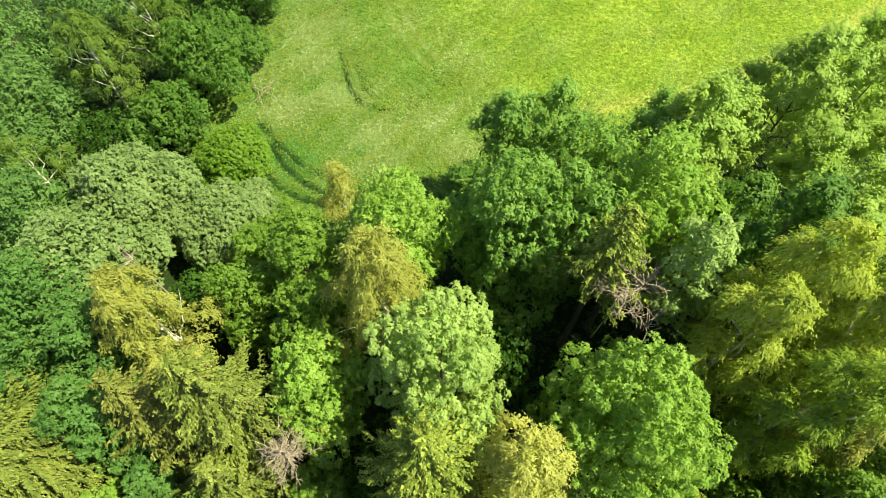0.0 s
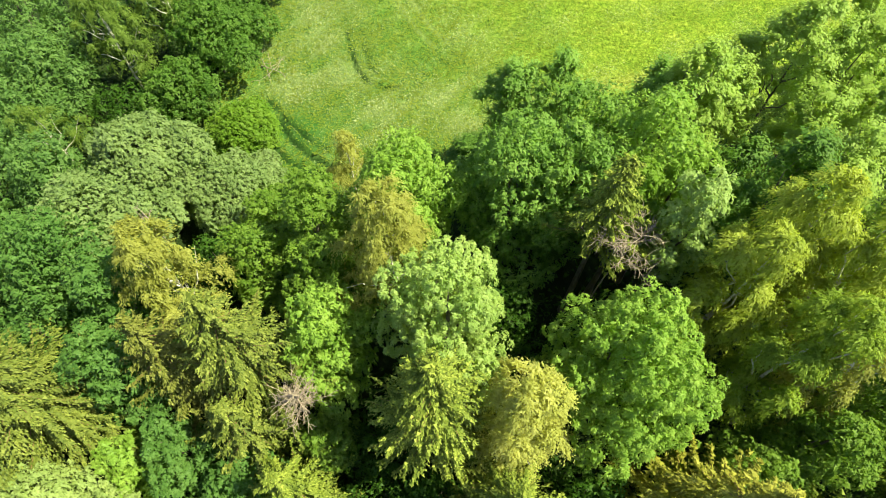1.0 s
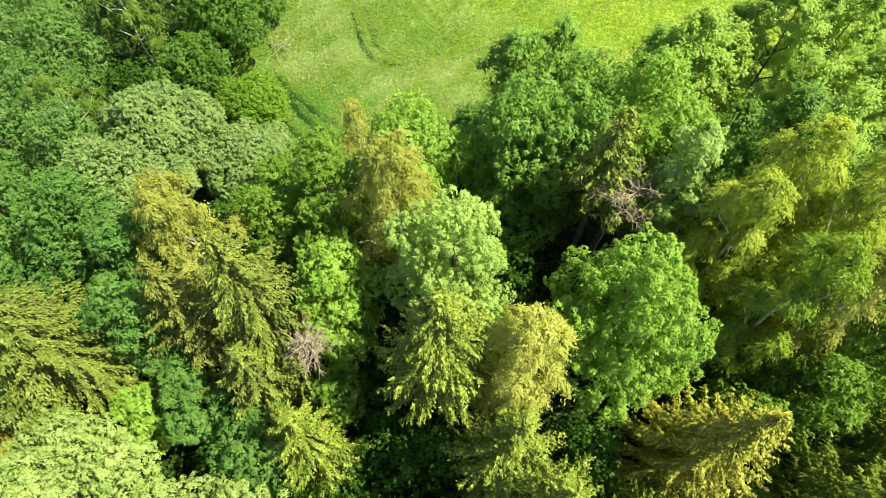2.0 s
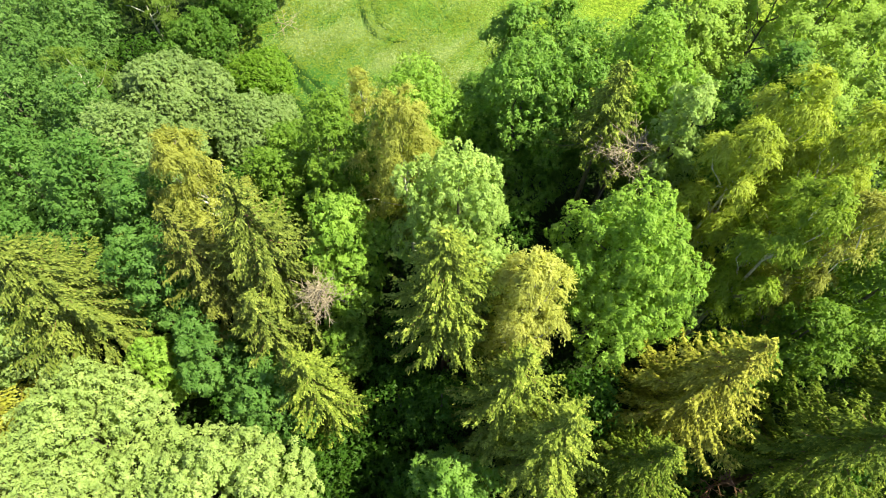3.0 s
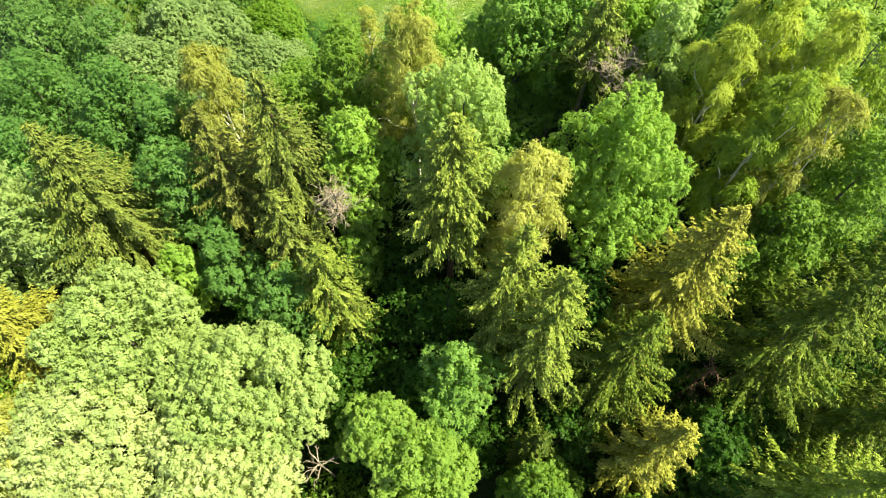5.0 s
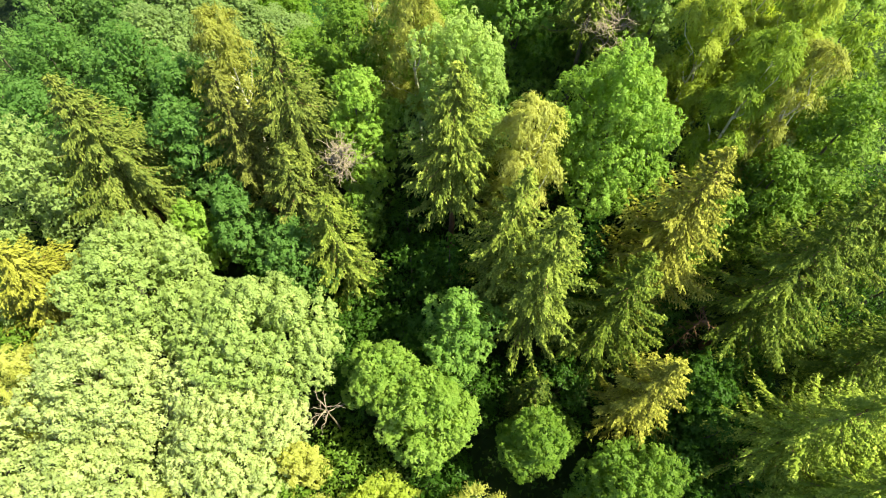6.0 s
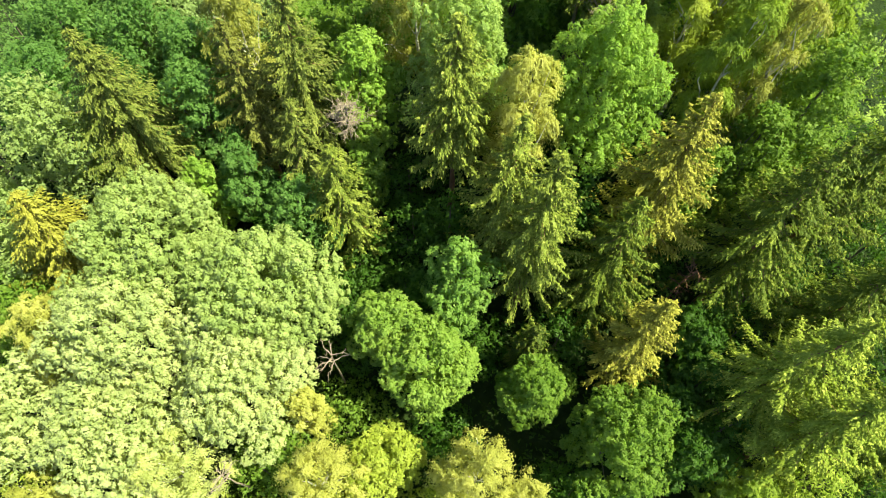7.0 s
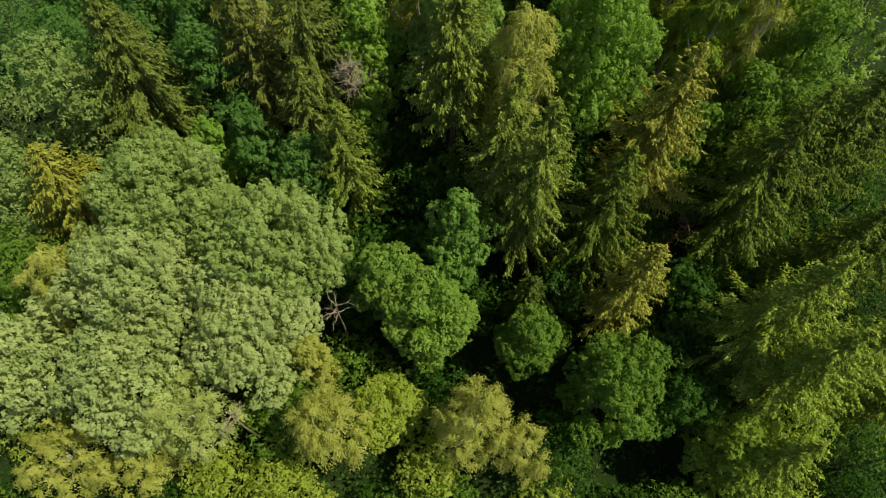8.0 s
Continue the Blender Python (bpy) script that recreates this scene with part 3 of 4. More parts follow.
broadleaf("lime_tree", 12.4, 28.2, 16.2, 4.0, "edge", "broad deep green tree behind the spruce", leaves=8118, leaf=0.24, group=EDGE)
aspen(17.3, 31.0, 15.8, 3.2, "edge")
broadleaf("lime_tree", 14.6, 22.4, 22.6, 4.3, "fresh", "tall fresh green leafy tree with a rounded top", leaves=11070, leaf=0.24, group=EDGE)
aspen(18.4, 28.2, 20.8, 2.9)
aspen(20.6, 29.0, 20.0, 2.6)
aspen(25.0, 33.5, 16.2, 3.8)
aspen(23.0, 30.6, 16.5, 3.4)
aspen(27.9, 32.4, 21.2, 3.2, low=0.56, label="aspen with a bare dark stem below a light crown")
aspen(32.2, 31.4, 20.0, 3.6)
aspen(36.5, 38.5, 17.0, 3.4)
aspen(28.4, 26.8, 18.0, 3.2)
# The deep tint of these two carries the shadow between the crowns.
aspen(22.4, 18.6, 22.6, 3.2, "deep", strands=900)
aspen(22.2, 23.2, 15.8, 3.6, "deep")
aspen(29.5, 23.0, 19.0, 3.8)
aspen(34.5, 27.0, 18.5, 3.8)
aspen(36.0, 34.5, 17.0, 3.4)
aspen(41.0, 38.5, 16.0, 3.6)
aspen(46.5, 44.0, 15.0, 3.8)
aspen(28.5, 16.5, 20.0, 3.6)
broadleaf("lime_tree", 13.0, 18.2, 20.0, 1.9, "lime", "small bright lime green tree among darker ones", leaves=3690, leaf=0.22, low=0.55)
broadleaf("lime_tree", 16.0, 19.6, 20.4, 2.6, "fresh", "fresh green leafy tree in the wood's edge", leaves=5904, leaf=0.22)
broadleaf("whitebeam_tree", 15.8, 16.2, 22.6, 2.3, "beam", "small tree with pale silvery green leaves", leaves=6500, leaf=0.18, low=0.4, clump=0.36)
spruce(10.4, 16.6, 23.2, 2.9, "light", "slim green spruce beside leafy trees", crown=8.0, gap=0.6, arms=9, bark="grey")
dead_tree(11.2, 14.6, 8.0, 18.0, 3.8, "bare grey-brown dead tree with tangled twigs", arms=34, twigs=12, rise=0.45, from_top=0.66, tilt=(0.12, 0.0), thick=0.62)

# ---- the west side of the meadow ----
WEST = "trees west of the meadow"
def willow(x, y, top, rx, tint="willow", leaves=11000, label="broad rounded grey-green willow with fine leaves", **more):
    return broadleaf("willow_tree", x, y, top, rx, tint, label, low=0.1, leaves=leaves, leaf=0.15, clump=0.24, spacing=1.15, big=0.5, point=0.0, hang=0.35, lift=0.5, lobes=14, group=WEST, **more)


willow(-26.6, 27.6, 12.6, 6.6, leaves=26000, ry=4.2)
willow(-29.0, 21.4, 12.8, 4.8, leaves=18000)
willow(-20.3, 26.4, 8.0, 3.6, leaves=11000)
willow(-18.6, 28.6, 4.6, 2.8, "willow", 6500, label="low grey-green willow bush near the meadow")
broadleaf("shrub", -21.0, 35.2, 5.6, 2.7, "lime", "round yellow-green bush at the meadow's edge", leaves=7500, leaf=0.16, clump=0.32, spacing=1.1, low=0.05, big=0.5, point=0.1, lift=0.4, group=WEST)
weeping("birch_tree", -8.9, 28.0, 11.2, 1.9, "tan", "small slim tan birch at the meadow's edge", strands=321, length=1.2, leaf=0.16)
broadleaf("lime_tree", -3.4, 21.6, 18.6, 4.6, "fresh", "fresh green tree with a full rounded crown", leaves=11070, leaf=0.24, group=EDGE)
broadleaf("lime_tree", -10.2, 19.6, 17.0, 3.0, "maple", "green leafy tree beside the willows", leaves=6642, leaf=0.24)
broadleaf("lime_tree", -15.5, 22.5, 9.5, 3.0, "maple", "low green leafy tree beside the willows", leaves=5166, leaf=0.22)
broadleaf("lime_tree", -15.0, 17.5, 13.0, 3.0, "maple", "green leafy tree beside the willows", leaves=5166, leaf=0.22)
broadleaf("lime_tree", -30.2, 16.8, 15.4, 4.0, "blue", "blue-green leafy tree with layered boughs", leaves=8118, leaf=0.24)
broadleaf("lime_tree", -34.0, 25.5, 12.6, 4.0, "wood", "green leafy tree behind the willows", leaves=6642, leaf=0.22)
weeping("birch_tree", -36.4, 30.5, 11.5, 3.0, "moss", "mossy green birch among leafy trees", strands=321, length=1.3, leaf=0.17)
broadleaf("lime_tree", -40.0, 33.5, 10.5, 4.2, "wood", "green leafy tree of the far wood", leaves=6642, leaf=0.22, group=WEST)
broadleaf("lime_tree", -39.5, 39.0, 11.6, 4.2, "wood", "green leafy tree of the far wood", leaves=6642, leaf=0.22, group=WEST)
weeping("birch_tree", -33.2, 42.0, 15.0, 3.4, "moss", "tall mossy green birch of the far wood", strands=612, leaf=0.2)
weeping("birch_tree", -29.0, 47.0, 15.0, 3.2, "moss", "tall mossy green birch of the far wood", strands=535, leaf=0.2)
broadleaf("lime_tree", -25.4, 45.5, 10.5, 3.8, "deep", "deep green leafy tree at the far meadow edge", leaves=8118, leaf=0.24, group=WEST)
broadleaf("lime_tree", -23.6, 49.5, 7.6, 3.4, "deep", "deep green leafy tree at the far meadow edge", leaves=6642, leaf=0.24, group=WEST)
broadleaf("lime_tree", -27.5, 39.5, 7.4, 3.6, "deep", "deep green leafy tree at the far meadow edge", leaves=6642, leaf=0.24, group=WEST)
broadleaf("lime_tree", -23.0, 59.0, 8.0, 4.4, "deep", "deep green leafy tree beyond the meadow", leaves=6642, leaf=0.24, group=WEST)
broadleaf("lime_tree", -30.0, 56.0, 14.0, 4.4, "deep", "deep green leafy tree of the far wood", leaves=6642, leaf=0.24, group=WEST)
broadleaf("lime_tree", -37.0, 52.0, 14.5, 4.6, "wood", "green leafy tree of the far wood", leaves=5904, leaf=0.24, group=WEST)
broadleaf("lime_tree", -44.0, 46.0, 14.0, 4.6, "wood", "green leafy tree of the far wood", leaves=5904, leaf=0.24, group=WEST)
broadleaf("lime_tree", -46.0, 37.0, 12.0, 4.6, "wood", "green leafy tree of the far wood", leaves=5904, leaf=0.24, group=WEST)
broadleaf("lime_tree", -42.0, 27.5, 11.5, 4.4, "wood", "green leafy tree of the far wood", leaves=5904, leaf=0.24)
broadleaf("lime_tree", -39.0, 19.5, 13.0, 4.2, "blue", "blue-green leafy tree of the wood", leaves=5904, leaf=0.24)
broadleaf("lime_tree", -38.0, 11.5, 14.0, 4.2, "blue", "blue-green leafy tree of the wood", leaves=6642, leaf=0.24)

# ---- the middle of the wood ----
weeping("birch_tree", -4.1, 15.4, 22.4, 3.8, "tan", "tall birch with tan drooping leaves and white limbs", strands=1400, leaf=0.17, length=1.4)
broadleaf("maple_tree", -0.1, 10.8, 21.2, 4.5, "soft", "round maple with pale green leaf tufts", point=0.15, leaves=24000, low=0.3, big=0.28, clump=0.36, spacing=2.0, tuft=1.15, hang=1.1)
spruce(-0.9, 4.6, 22.8, 3.2, "light", "yellow-green spruce in front of the maple", slope=0.5, gap=0.5, arms=10)
weeping("birch_tree", 4.6, 4.0, 21.0, 2.9, "gold", "golden amber birch beside a spruce", strands=1400, leaf=0.18, length=1.3, point=0.1)
broadleaf("maple_tree", 11.4, 7.0, 21.4, 5.1, "fresh", "large maple with bright fresh green leaf tufts", ry=5.4, leaves=34000, low=0.3, big=0.31, clump=0.42, spacing=2.0, tuft=1.15, hang=1.1, point=0.5)
broadleaf("ash_tree", -8.9, 10.0, 16.4, 3.5, "fresh", "green ash with layered leafy boughs", leaves=10332)
broadleaf("lime_tree", -9.6, 15.6, 15.4, 3.0, "maple", "green leafy tree behind the ash", leaves=6642, leaf=0.24)
spruce(-13.6, 8.4, 22.4, 5.0, "green", "broad green spruce with drooping boughs")
spruce(-18.7, 8.4, 19.0, 3.2, "rust", "rusty brown-green spruce between leafy trees")
weeping("birch_tree", -19.8, 14.2, 19.6, 3.5, "tan", "olive tan birch with white limbs", strands=994, leaf=0.19)
broadleaf("lime_tree", -23.4, 8.4, 15.4, 3.2, "blue", "blue-green leafy tree beside spruces", leaves=8118)
broadleaf("lime_tree", -24.8, 14.0, 14.6, 3.2, "blue", "blue-green leafy tree beside a birch", leaves=7380)
spruce(-28.4, 5.8, 20.4, 5.0, "green", "broad olive green spruce above leafy trees", slope=0.56, gap=0.5, arms=10)
broadleaf("lime_tree", -34.4, 4.6, 17.0, 4.2, "silver", "pale grey-green leafy tree", leaves=8856)
spruce(-14.0, 4.4, 14.8, 2.8, "green", "yellow-green spruce beside dead twigs")
dead_tree(-9.9, 5.6, 4.0, 13.4, 2.5, "dead spruce with a dense tangle of bleached twigs", arms=64, twigs=8, rise=0.2, from_top=0.62, thick=0.8)
spruce(-10.6, 0.6, 13.8, 2.8, "light", "young golden green spruce at a dark gap")
broadleaf("hazel_tree", -14.6, 0.4, 9.2, 3.3, "blue", "blue-green leafy tree in the shade of spruces", leaves=6642)
broadleaf("hazel_tree", -19.6, 3.4, 10.6, 2.6, "blue", "blue-green leafy tree below the spruces", leaves=6642)
broadleaf("hazel_tree", -23.2, 2.6, 9.6, 2.4, "fresh", "yellow-green leafy tree above the pale maples", leaves=5904)
broadleaf("hazel_tree", -9.0, 4.0, 9.8, 2.2, "maple", "green leafy tree below dead twigs", leaves=4428)

# ---- birches, pine and leafy trees to the east ----
EAST = "birches of the wood"
weeping("birch_tree", 21.6, 14.2, 25.4, 3.3, "birch", "tall yellow-green birch with white limbs", strands=1600, leaf=0.18, lobes=19, big=0.37, group=EAST)
weeping("birch_tree", 25.2, 12.2, 25.0, 3.2, "birch", "tall yellow-green birch with white limbs", strands=1500, leaf=0.18, lobes=19, big=0.37, group=EAST)
weeping("birch_tree", 18.4, 11.8, 24.2, 3.0, "birch", "tall yellow-green birch with white limbs", strands=1500, leaf=0.18, lobes=19, big=0.37, group=EAST)
weeping("birch_tree", 21.2, 7.4, 23.8, 3.0, "olive", "wide olive green birch with white limbs", strands=1600, leaf=0.18, lobes=19, big=0.37, group=EAST)
weeping("birch_tree", 24.2, 7.0, 23.4, 2.5, "tan", "tan birch beside olive green ones", strands=1000, leaf=0.17, lobes=19, big=0.37, group=EAST)
broadleaf("lime_tree", 28.4, 5.2, 20.2, 3.4, "maple", "fresh green leafy tree above spruces", leaves=8856)
broadleaf("hazel_tree", 24.4, 3.2, 15.5, 3.0, "maple", "green leafy tree in the birches' shade", leaves=6642)
weeping("birch_tree", 30.5, 12.0, 20.5, 3.0, "olive", "olive green birch beside taller ones", strands=765, leaf=0.2, group=EAST)

# ---- mostly unseen trees added in the east to shade and fill the wood ----
spruce(36.5, -8.0, 13.0, 4.2, "spruce", "large green spruce added to shade and fill the wood")
spruce(37.0, 2.0, 19.0, 4.2, "spruce", "large green spruce added to shade and fill the wood")
spruce(38.5, -20.0, 7.0, 4.2, "bright", "large green spruce added to shade and fill the wood")
aspen(35.5, 11.0, 19.5, 4.2, label="leafy aspen added to shade and fill the wood")
aspen(35.0, 19.0, 19.0, 4.2, label="leafy aspen added to shade and fill the wood")
aspen(42.0, 29.0, 17.0, 4.4, label="leafy aspen added to shade and fill the wood")

# ---- the bank of spruces ----
# Yellow and golden needle tints stand in for full sun on these three.
spruce(3.6, -0.9, 19.0, 3.6, "light", "green spruce with sunlight put into its yellow needles", crown=19.0)
spruce(5.7, -4.4, 19.6, 3.6, "light", "green spruce with sunlight put into its yellow needles", crown=19.0)
spruce(15.9, -1.0, 21.2, 3.8, "gold", "tall slim-topped green spruce tinted as if lit golden", crown=19.0)
spruce(12.1, -5.4, 15.6, 3.5, "spruce", "green spruce with long drooping boughs", crown=19.0)
spruce(14.1, -11.7, 11.8, 3.0, "gold", "golden young spruce with star-like boughs", droop=0.25)
spruce(23.8, -4.8, 21.2, 4.6, "spruce", "large green spruce on the bank", crown=19.0)
spruce(24.4, -15.2, 16.8, 4.6, "bright", "large yellow-green spruce on the bank")
spruce(25.8, -19.4, 14.2, 4.1, "bright", "large yellow-green spruce on the bank")
spruce(30.2, -10.0, 14.5, 4.2, "spruce", "large green spruce on the bank")
spruce(30.5, -1.5, 20.0, 4.0, "spruce", "large green spruce on the bank")
spruce(32.0, -17.6, 11.5, 4.2, "bright", "large green spruce on the bank")
spruce(5.8, -10.8, 4.8, 1.6, "shade", "small spruce with shade-darkened needles behind a bright tree")
dead_tree(19.3, -6.0, -6.0, 6.2, 2.4, "dead spruce with bare reddish brown branches", arms=22, twigs=5, rise=-0.1, from_top=0.45, thick=0.8, bark="red")
# The dim tint of these two puts the spruces' shade into the leaves.
broadleaf("hazel_tree", 19.2, -11.5, 6.6, 2.8, "dim", "leafy tree with spruce shade put into its leaf colour", leaves=6642)
broadleaf("hazel_tree", 18.5, -20.0, 3.0, 3.0, "dim", "leafy tree with spruce shade put into its leaf colour", leaves=5166)
broadleaf("hazel_tree", 22.5, -24.0, 3.0, 3.0, "olive", "olive green leafy tree below spruces", leaves=5166)
broadleaf("hazel_tree", 19.8, 1.6, 12.5, 3.0, "maple", "green leafy tree in the spruces' shade", leaves=6642)

# ---- leafy trees on the low bank ----
LOW = "leafy trees on the low bank"
broadleaf("hazel_tree", -0.4, -6.4, 11.0, 2.9, "edge", "cool green leafy tree at a dark gap", leaves=7380, group=LOW)
broadleaf("hazel_tree", -6.8, -9.8, 7.6, 3.2, "hazel", "upright green leafy tree on the bank", leaves=8000, big=0.3, point=0.6, low=0.25, group=LOW)
broadleaf("hazel_tree", -3.3, -12.6, 6.8, 4.0, "hazel", "broad yellow-green leafy tree on the bank", leaves=11000, big=0.3, point=0.5, low=0.25, group=LOW)
broadleaf("hazel_tree", 6.0, -14.5, 5.0, 3.2, "maple", "small bright green tree with a rounded crown", leaves=9000, big=0.36, lobes=11, point=0.3, clump=0.36, hang=0.9, tuft=1.1, group=LOW)
broadleaf("hazel_tree", 12.6, -18.8, 5.8, 4.7, "maple", "broad green leafy tree on the bank", leaves=15000, big=0.31, lobes=16, point=0.5, low=0.25, hang=0.9, tuft=1.1, spacing=1.9, group=LOW)
weeping("birch_tree", 0.8, -21.2, 3.2, 3.4, "gold", "golden birch on the low bank", strands=918, leaf=0.17, length=1.5, group="golden birches")
weeping("birch_tree", 4.8, -23.2, 0.6, 2.4, "gold", "small golden birch on the low bank", strands=459, leaf=0.17, length=1.3, group="golden birches")
weeping("birch_tree", -12.0, -21.6, 3.8, 3.4, "gold", "golden birch on the low bank", strands=918, leaf=0.17, length=1.5, group="golden birches")
broadleaf("hazel_tree", -7.6, -19.8, -0.8, 3.3, "birch", "yellow-green leafy tree on the low bank", leaves=6642, leaf=0.19, clump=0.4, group=LOW)
broadleaf("hazel_tree", -13.5, -16.0, 3.6, 1.7, "gold", "small golden leafy tree beside dead branches", leaves=3690, leaf=0.2, clump=0.4, group=LOW)
dead_tree(-11.3, -12.2, -6.0, 2.8, 2.8, "bare dead tree with pale crooked branches", arms=9, twigs=5, rise=0.5, from_top=0.7)

# ---- pale maples ----
PALE = "pale maples"
MAPLE = "broad maple with pale green leaf tufts"
broadleaf("maple_tree", -26.6, -3.4, 12.6, 6.0, "spring", MAPLE, leaves=32000, big=0.26, clump=0.37, spacing=2.0, tuft=1.15, hang=1.1, low=0.35, group=PALE)
broadleaf("maple_tree", -17.4, -7.2, 10.6, 6.1, "spring", MAPLE, leaves=32000, big=0.26, clump=0.37, spacing=2.0, tuft=1.15, hang=1.1, low=0.35, group=PALE)
broadleaf("maple_tree", -27.2, -11.6, 11.6, 5.4, "pale", MAPLE, leaves=30000, big=0.26, clump=0.37, spacing=2.0, tuft=1.15, hang=1.1, low=0.35, group=PALE)
broadleaf("maple_tree", -19.1, -14.1, 7.6, 5.6, "pale", MAPLE, leaves=30000, big=0.26, clump=0.37, spacing=2.0, tuft=1.15, hang=1.1, low=0.35, group=PALE)
broadleaf("maple_tree", -28.2, -17.2, 7.2, 5.8, "pale", MAPLE, leaves=22000, big=0.26, clump=0.37, spacing=2.0, tuft=1.15, hang=1.1, low=0.35, group=PALE)
weeping("birch_tree", -23.4, -20.8, 5.6, 3.8, "cream", "cream-green birch with bare crooked branches", strands=900, leaf=0.18, length=1.3, group="golden birches")
spruce(-33.8, -3.2, 13.4, 4.8, "gold", "golden spruce beside the pale maples", slope=0.62, gap=0.55, arms=10)
weeping("birch_tree", -34.4, -10.4, 8.4, 3.8, "gold", "golden birch beside the pale maples", strands=841, leaf=0.18, group="golden birches")
broadleaf("maple_tree", -36.6, -16.4, 7.4, 4.6, "pale", MAPLE, leaves=12000, big=0.26, clump=0.37, spacing=2.0, tuft=1.15, hang=1.1, low=0.35, group=PALE)
weeping("birch_tree", -34.6, -23.6, 0.0, 4.0, "gold", "golden birch on the low bank", strands=765, leaf=0.18, group="golden birches")
weeping("birch_tree", -27.2, -23.8, -0.6, 3.2, "gold", "golden birch on the low bank", strands=612, leaf=0.18, group="golden birches")
broadleaf("lime_tree", -40.0, -1.0, 10.5, 4.2, "silver", "pale grey-green leafy tree", leaves=6642, leaf=0.24)
broadleaf("lime_tree", -39.0, -8.0, 6.0, 4.2, "maple", "green leafy tree beside the pale maples", leaves=6642, leaf=0.24)

# ---- young trees that fill the gaps, mostly in leaves darkened as shade ----
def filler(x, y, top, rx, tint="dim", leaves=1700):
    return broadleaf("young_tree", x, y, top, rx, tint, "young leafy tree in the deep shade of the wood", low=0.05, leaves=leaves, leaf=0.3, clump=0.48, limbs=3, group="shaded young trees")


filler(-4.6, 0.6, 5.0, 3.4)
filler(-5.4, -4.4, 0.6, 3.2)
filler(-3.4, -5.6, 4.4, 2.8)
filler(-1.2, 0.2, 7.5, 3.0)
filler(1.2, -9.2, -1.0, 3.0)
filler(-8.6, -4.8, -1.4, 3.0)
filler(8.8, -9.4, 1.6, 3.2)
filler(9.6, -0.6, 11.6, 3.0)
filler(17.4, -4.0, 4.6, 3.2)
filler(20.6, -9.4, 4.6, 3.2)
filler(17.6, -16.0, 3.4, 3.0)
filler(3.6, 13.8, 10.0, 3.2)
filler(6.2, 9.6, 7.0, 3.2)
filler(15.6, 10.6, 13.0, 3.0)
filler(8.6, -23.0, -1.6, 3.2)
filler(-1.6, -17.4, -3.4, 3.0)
filler(-17.4, -20.4, -0.6, 3.4, "maple")
filler(-31.6, -8.0, 5.4, 3.0)
filler(-20.0, 19.4, 7.0, 3.0)
filler(-15.6, 28.0, 3.0, 2.4, "maple")
filler(-30.6, 11.4, 12.4, 3.4, "blue")
filler(-33.0, 37.0, 6.0, 3.6)
filler(-30.4, 33.4, 4.6, 3.2)
filler(27.4, 19.6, 14.0, 3.4)
filler(32.6, 4.4, 12.0, 3.6)
filler(27.6, -22.6, 4.0, 3.4, "olive")
filler(-9.6, -1.6, 0.6, 3.0)
filler(-12.6, -5.0, 1.4, 2.8)
filler(-17.6, 0.2, 5.0, 2.8)
filler(24.0, -10.0, 3.6, 3.2)
filler(-5.0, 5.0, 5.6, 3.2)
filler(-22.4, -25.0, -3.6, 3.0, "birch")
filler(-16.6, -25.6, -3.6, 3.0, "birch")
filler(-3.4, -24.6, -3.8, 3.0, "birch")
filler(34.6, -25.0, 3.0, 3.6)
filler(-44.0, -3.0, 7.5, 3.8, "silver")
filler(-43.0, 5.5, 11.5, 3.8, "silver")
filler(-39.6, -20.0, -1.5, 3.6, "birch")
filler(36.4, -3.0, 8.0, 3.6)
filler(41.6, 3.0, 10.0, 3.8)
filler(42.0, -4.0, 7.0, 3.8)
filler(40.6, -12.0, 4.0, 3.8)
filler(28.0, -13.4, 3.4, 3.0)
filler(27.4, -5.6, 8.0, 3.0)
filler(21.6, -18.0, 3.0, 2.8)
filler(20.4, -14.2, 4.0, 2.8)
filler(-46.6, 12.0, 12.5, 4.0, "blue")
filler(-43.0, 15.6, 12.0, 4.0, "wood")
filler(-45.0, 21.0, 11.0, 4.0, "wood")
filler(-36.5, 8.0, 11.0, 3.6, "silver")
filler(-47.5, 2.5, 9.0, 4.0, "silver")
filler(-46.0, -10.0, 3.5, 4.0, "maple")
spruce(25.4, -25.0, 6.4, 4.0, "bright", "yellow-green spruce on the low bank")
dead_tree(-19.0, -21.6, -6.0, 2.6, 2.6, "bare pale branches between golden birches", arms=9, twigs=5, rise=0.4, from_top=0.75)
filler(-9.8, -8.8, 1.0, 2.8)
filler(-10.4, -15.4, -2.0, 3.0, "maple")
filler(-16.4, -18.4, 0.4, 2.8, "maple")
filler(-49.6, 18.0, 11.0, 4.2, "wood")
filler(-51.0, 8.0, 10.0, 4.2, "wood")
dead_tree(-23.0, 19.4, 4.0, 11.6, 2.2, "bare grey branches among leafy willows", arms=8, twigs=6, rise=0.5, from_top=0.75)

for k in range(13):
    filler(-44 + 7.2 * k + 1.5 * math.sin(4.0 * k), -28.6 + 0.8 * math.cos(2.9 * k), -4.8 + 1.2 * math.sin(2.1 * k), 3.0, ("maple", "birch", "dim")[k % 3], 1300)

# the wood goes on below the bank
for k in range(26):
    x, row = -46 + 7.4 * (k % 13), k // 13
    x += 2.2 * math.sin(5.1 * k) + 3.5 * row
    y = -32.4 - 6.2 * row + 1.3 * math.cos(3.7 * k)
    if k % 5 == 2:
        spruce(x, y, 2.0 + 2.4 * math.sin(2.3 * k), 3.4, "bright", "yellow-green spruce below the bank", arms=4, gap=1.0)
    else:
        filler(x, y, -2.2 + 2.0 * math.sin(1.9 * k), 3.7, ("birch", "maple", "fresh", "olive")[k % 4], 1500)


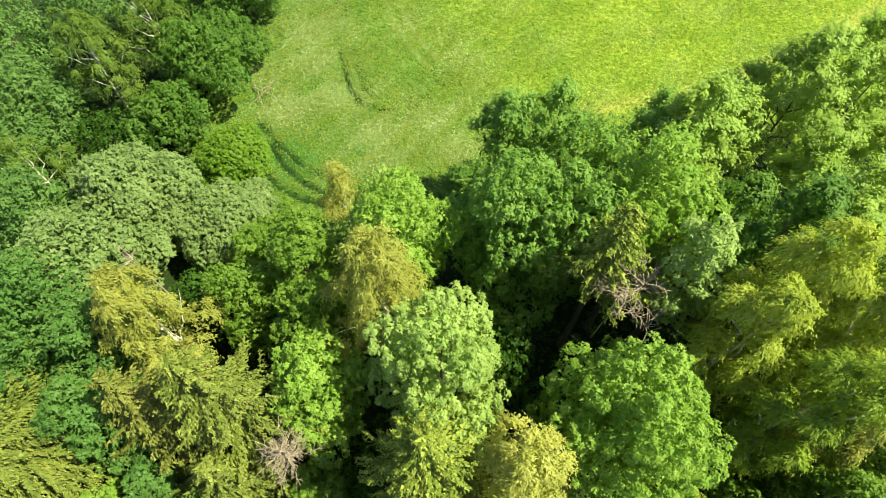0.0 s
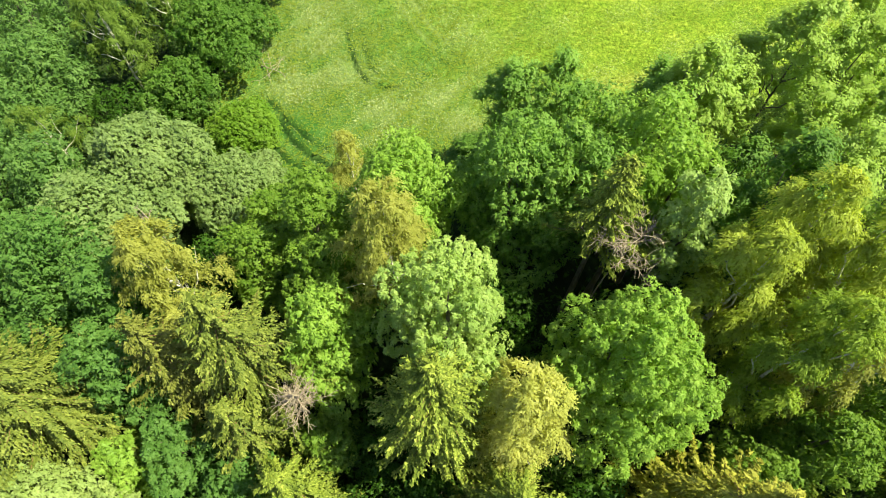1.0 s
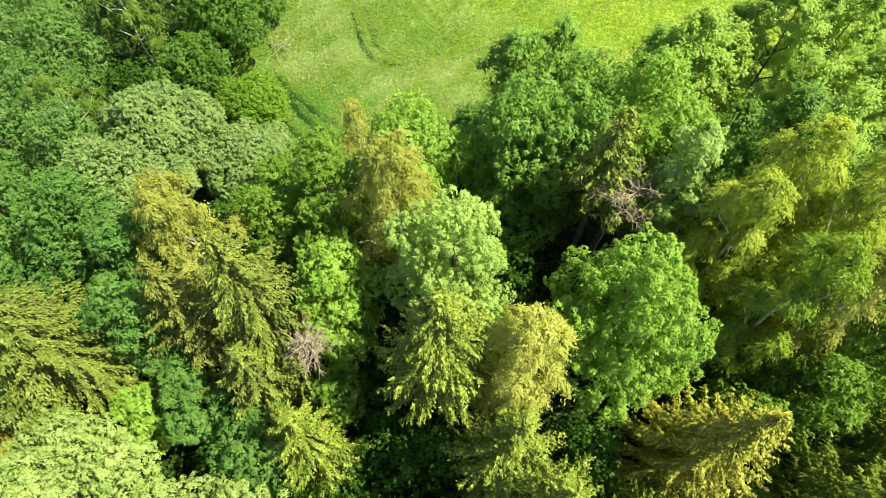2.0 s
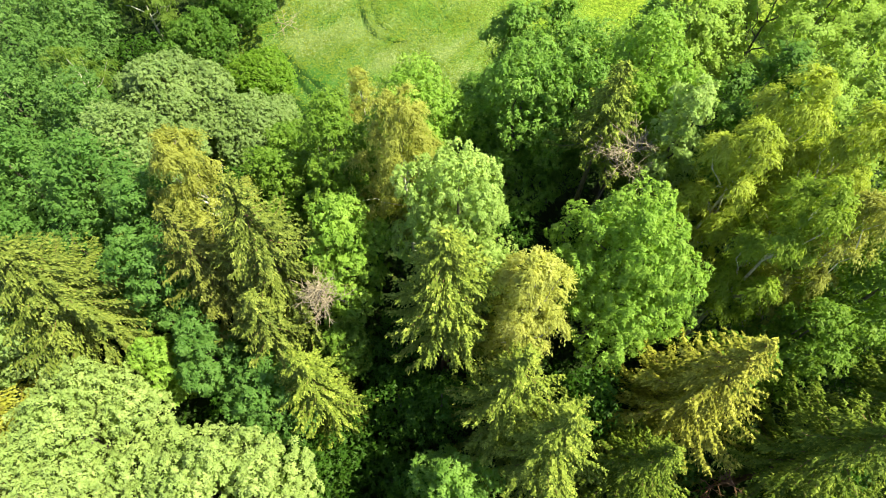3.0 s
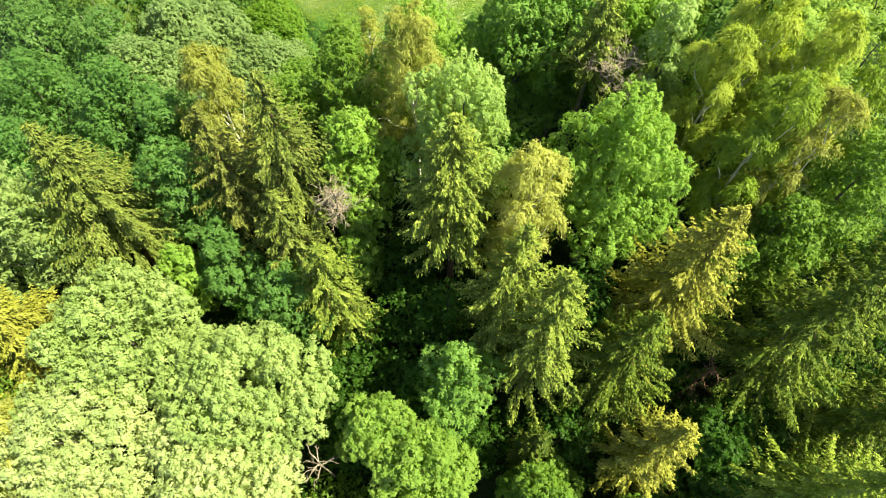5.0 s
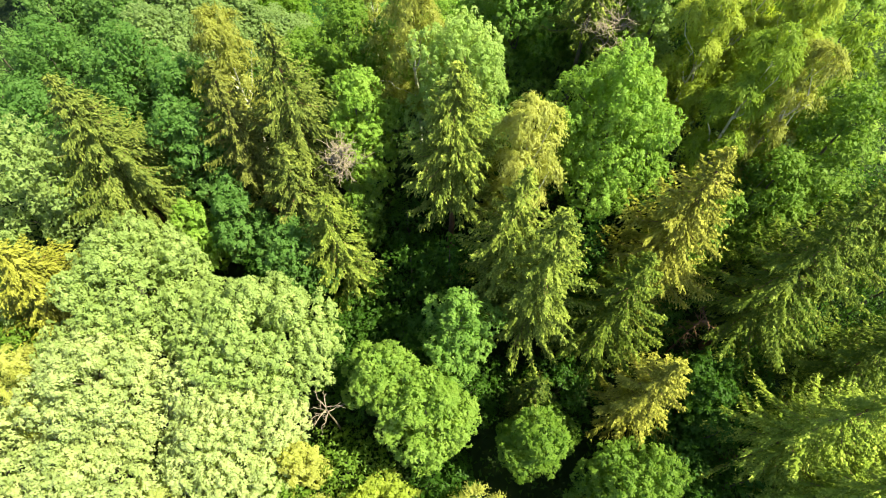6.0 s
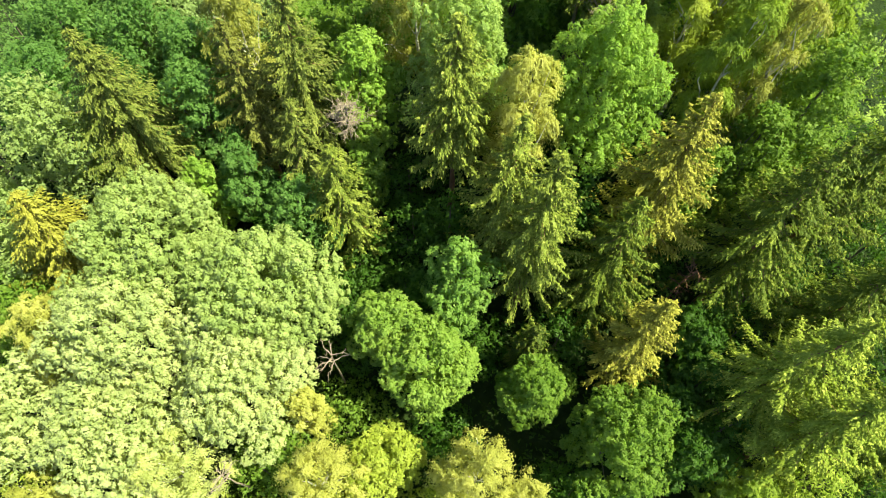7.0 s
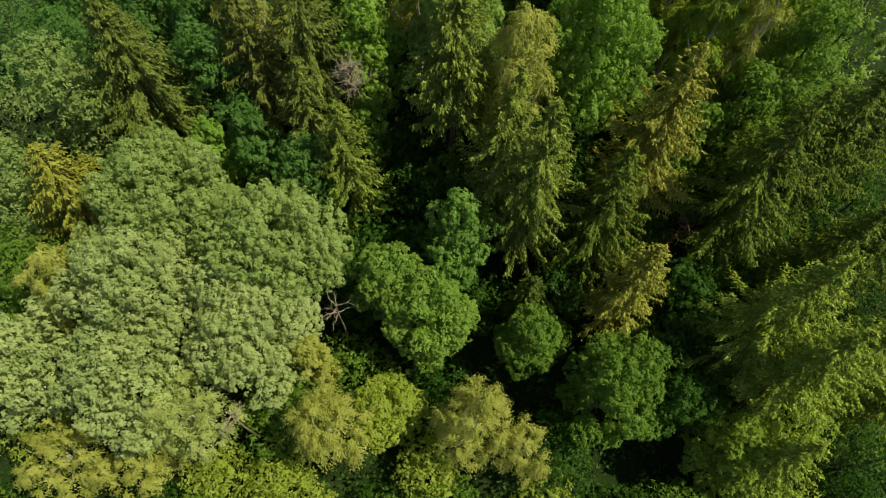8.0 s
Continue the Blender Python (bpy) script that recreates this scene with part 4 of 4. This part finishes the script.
# ---- meadow growth and undergrowth ----
def scatter(rng, n, x0, x1, y0, y1, accept):
    p = np.stack([rng.uniform(x0, x1, n), rng.uniform(y0, y1, n)], 1)
    return p[rng.random(n) < accept(p[:, 0], p[:, 1])]


rng = fresh_rng()
blade = leaf_material("meadow_grass_blades", (0.120, 0.175, 0.018), (0.165, 0.222, 0.024), (0.220, 0.262, 0.042), 0.8, 0.5, 0.3)
p = scatter(rng, 165000, -32, 62, 27, 68, lambda x, y: field(x, y) * (1 - rut(x, y)) * (1 - 0.2 * lush(x, y)) * (1 - 0.55 * glare_side(x, y)) * (0.6 + 0.4 * waves(2 * x, 2 * y, 3.0)))
c = np.column_stack([p, height(p[:, 0], p[:, 1]) + rng.uniform(0.01, 0.16, len(p))])
v = blades_at(c, unit(rng.normal(0, 0.2, c.shape) + [0, 0, 1]), 0.32, 0.32, rng)
tagged(new("meadow_grass", mesh_of("meadow_grass", v, faces_for(v), blade)), "green tufts of meadow grass", "grass", kind="stuff")

white = leaf_material("white_umbel_flowers", (0.19, 0.25, 0.09), (0.27, 0.33, 0.14), (0.39, 0.43, 0.25), 0.7, 0.2)
p = scatter(rng, 125000, -30, 42, 29, 68, lambda x, y: field(x, y) * (1 - rut(x, y)) * (1 - lush(x, y)) * blooming(x, y))
c = np.column_stack([p, height(p[:, 0], p[:, 1]) + rng.uniform(0.35, 0.6, len(p))])
v = blades_at(c, unit(rng.normal(0, 0.35, c.shape) + [0, 0, 1]), 0.105, 0.8, rng)
tagged(new("white_flowers", mesh_of("white_flowers", v, faces_for(v), white)), "white umbel flowers standing in the meadow", "flowers", kind="stuff")

under = leaf_material("undergrowth_leaves", (0.022, 0.056, 0.008), (0.042, 0.098, 0.013), (0.075, 0.145, 0.020))
p = scatter(rng, 85000, -48, 48, -44, 62, lambda x, y: (1 - field(x, y)) * np.clip(0.5 + 0.9 * waves(3 * x, 3 * y, 4.0), 0.05, 1))
rise = np.clip(1.6 + 2.6 * waves(2.1 * p[:, 0], 1.9 * p[:, 1], 9.0), 0.3, 4.0)
c = np.column_stack([p, height(p[:, 0], p[:, 1]) + rise * rng.uniform(0.1, 1.0, len(p)) ** 0.6])
v = blades_at(c, unit(rng.normal(0, 0.5, c.shape) + [0, 0, 1]), 0.42, 0.7, rng, 0.3)
tagged(new("undergrowth", mesh_of("undergrowth", v, faces_for(v), under)), "dark leafy undergrowth on the forest floor", "undergrowth", kind="stuff")

# a fallen bare branch in the grass
dead_tree(-21.4, 46.4, 0.0, 1.2, 3.4, "fallen bleached branch lying in the meadow grass", arms=8, kind="fallen_branch", twigs=4, rise=-0.02, from_top=0.3, tilt=(2.8, -1.9), thick=0.7)
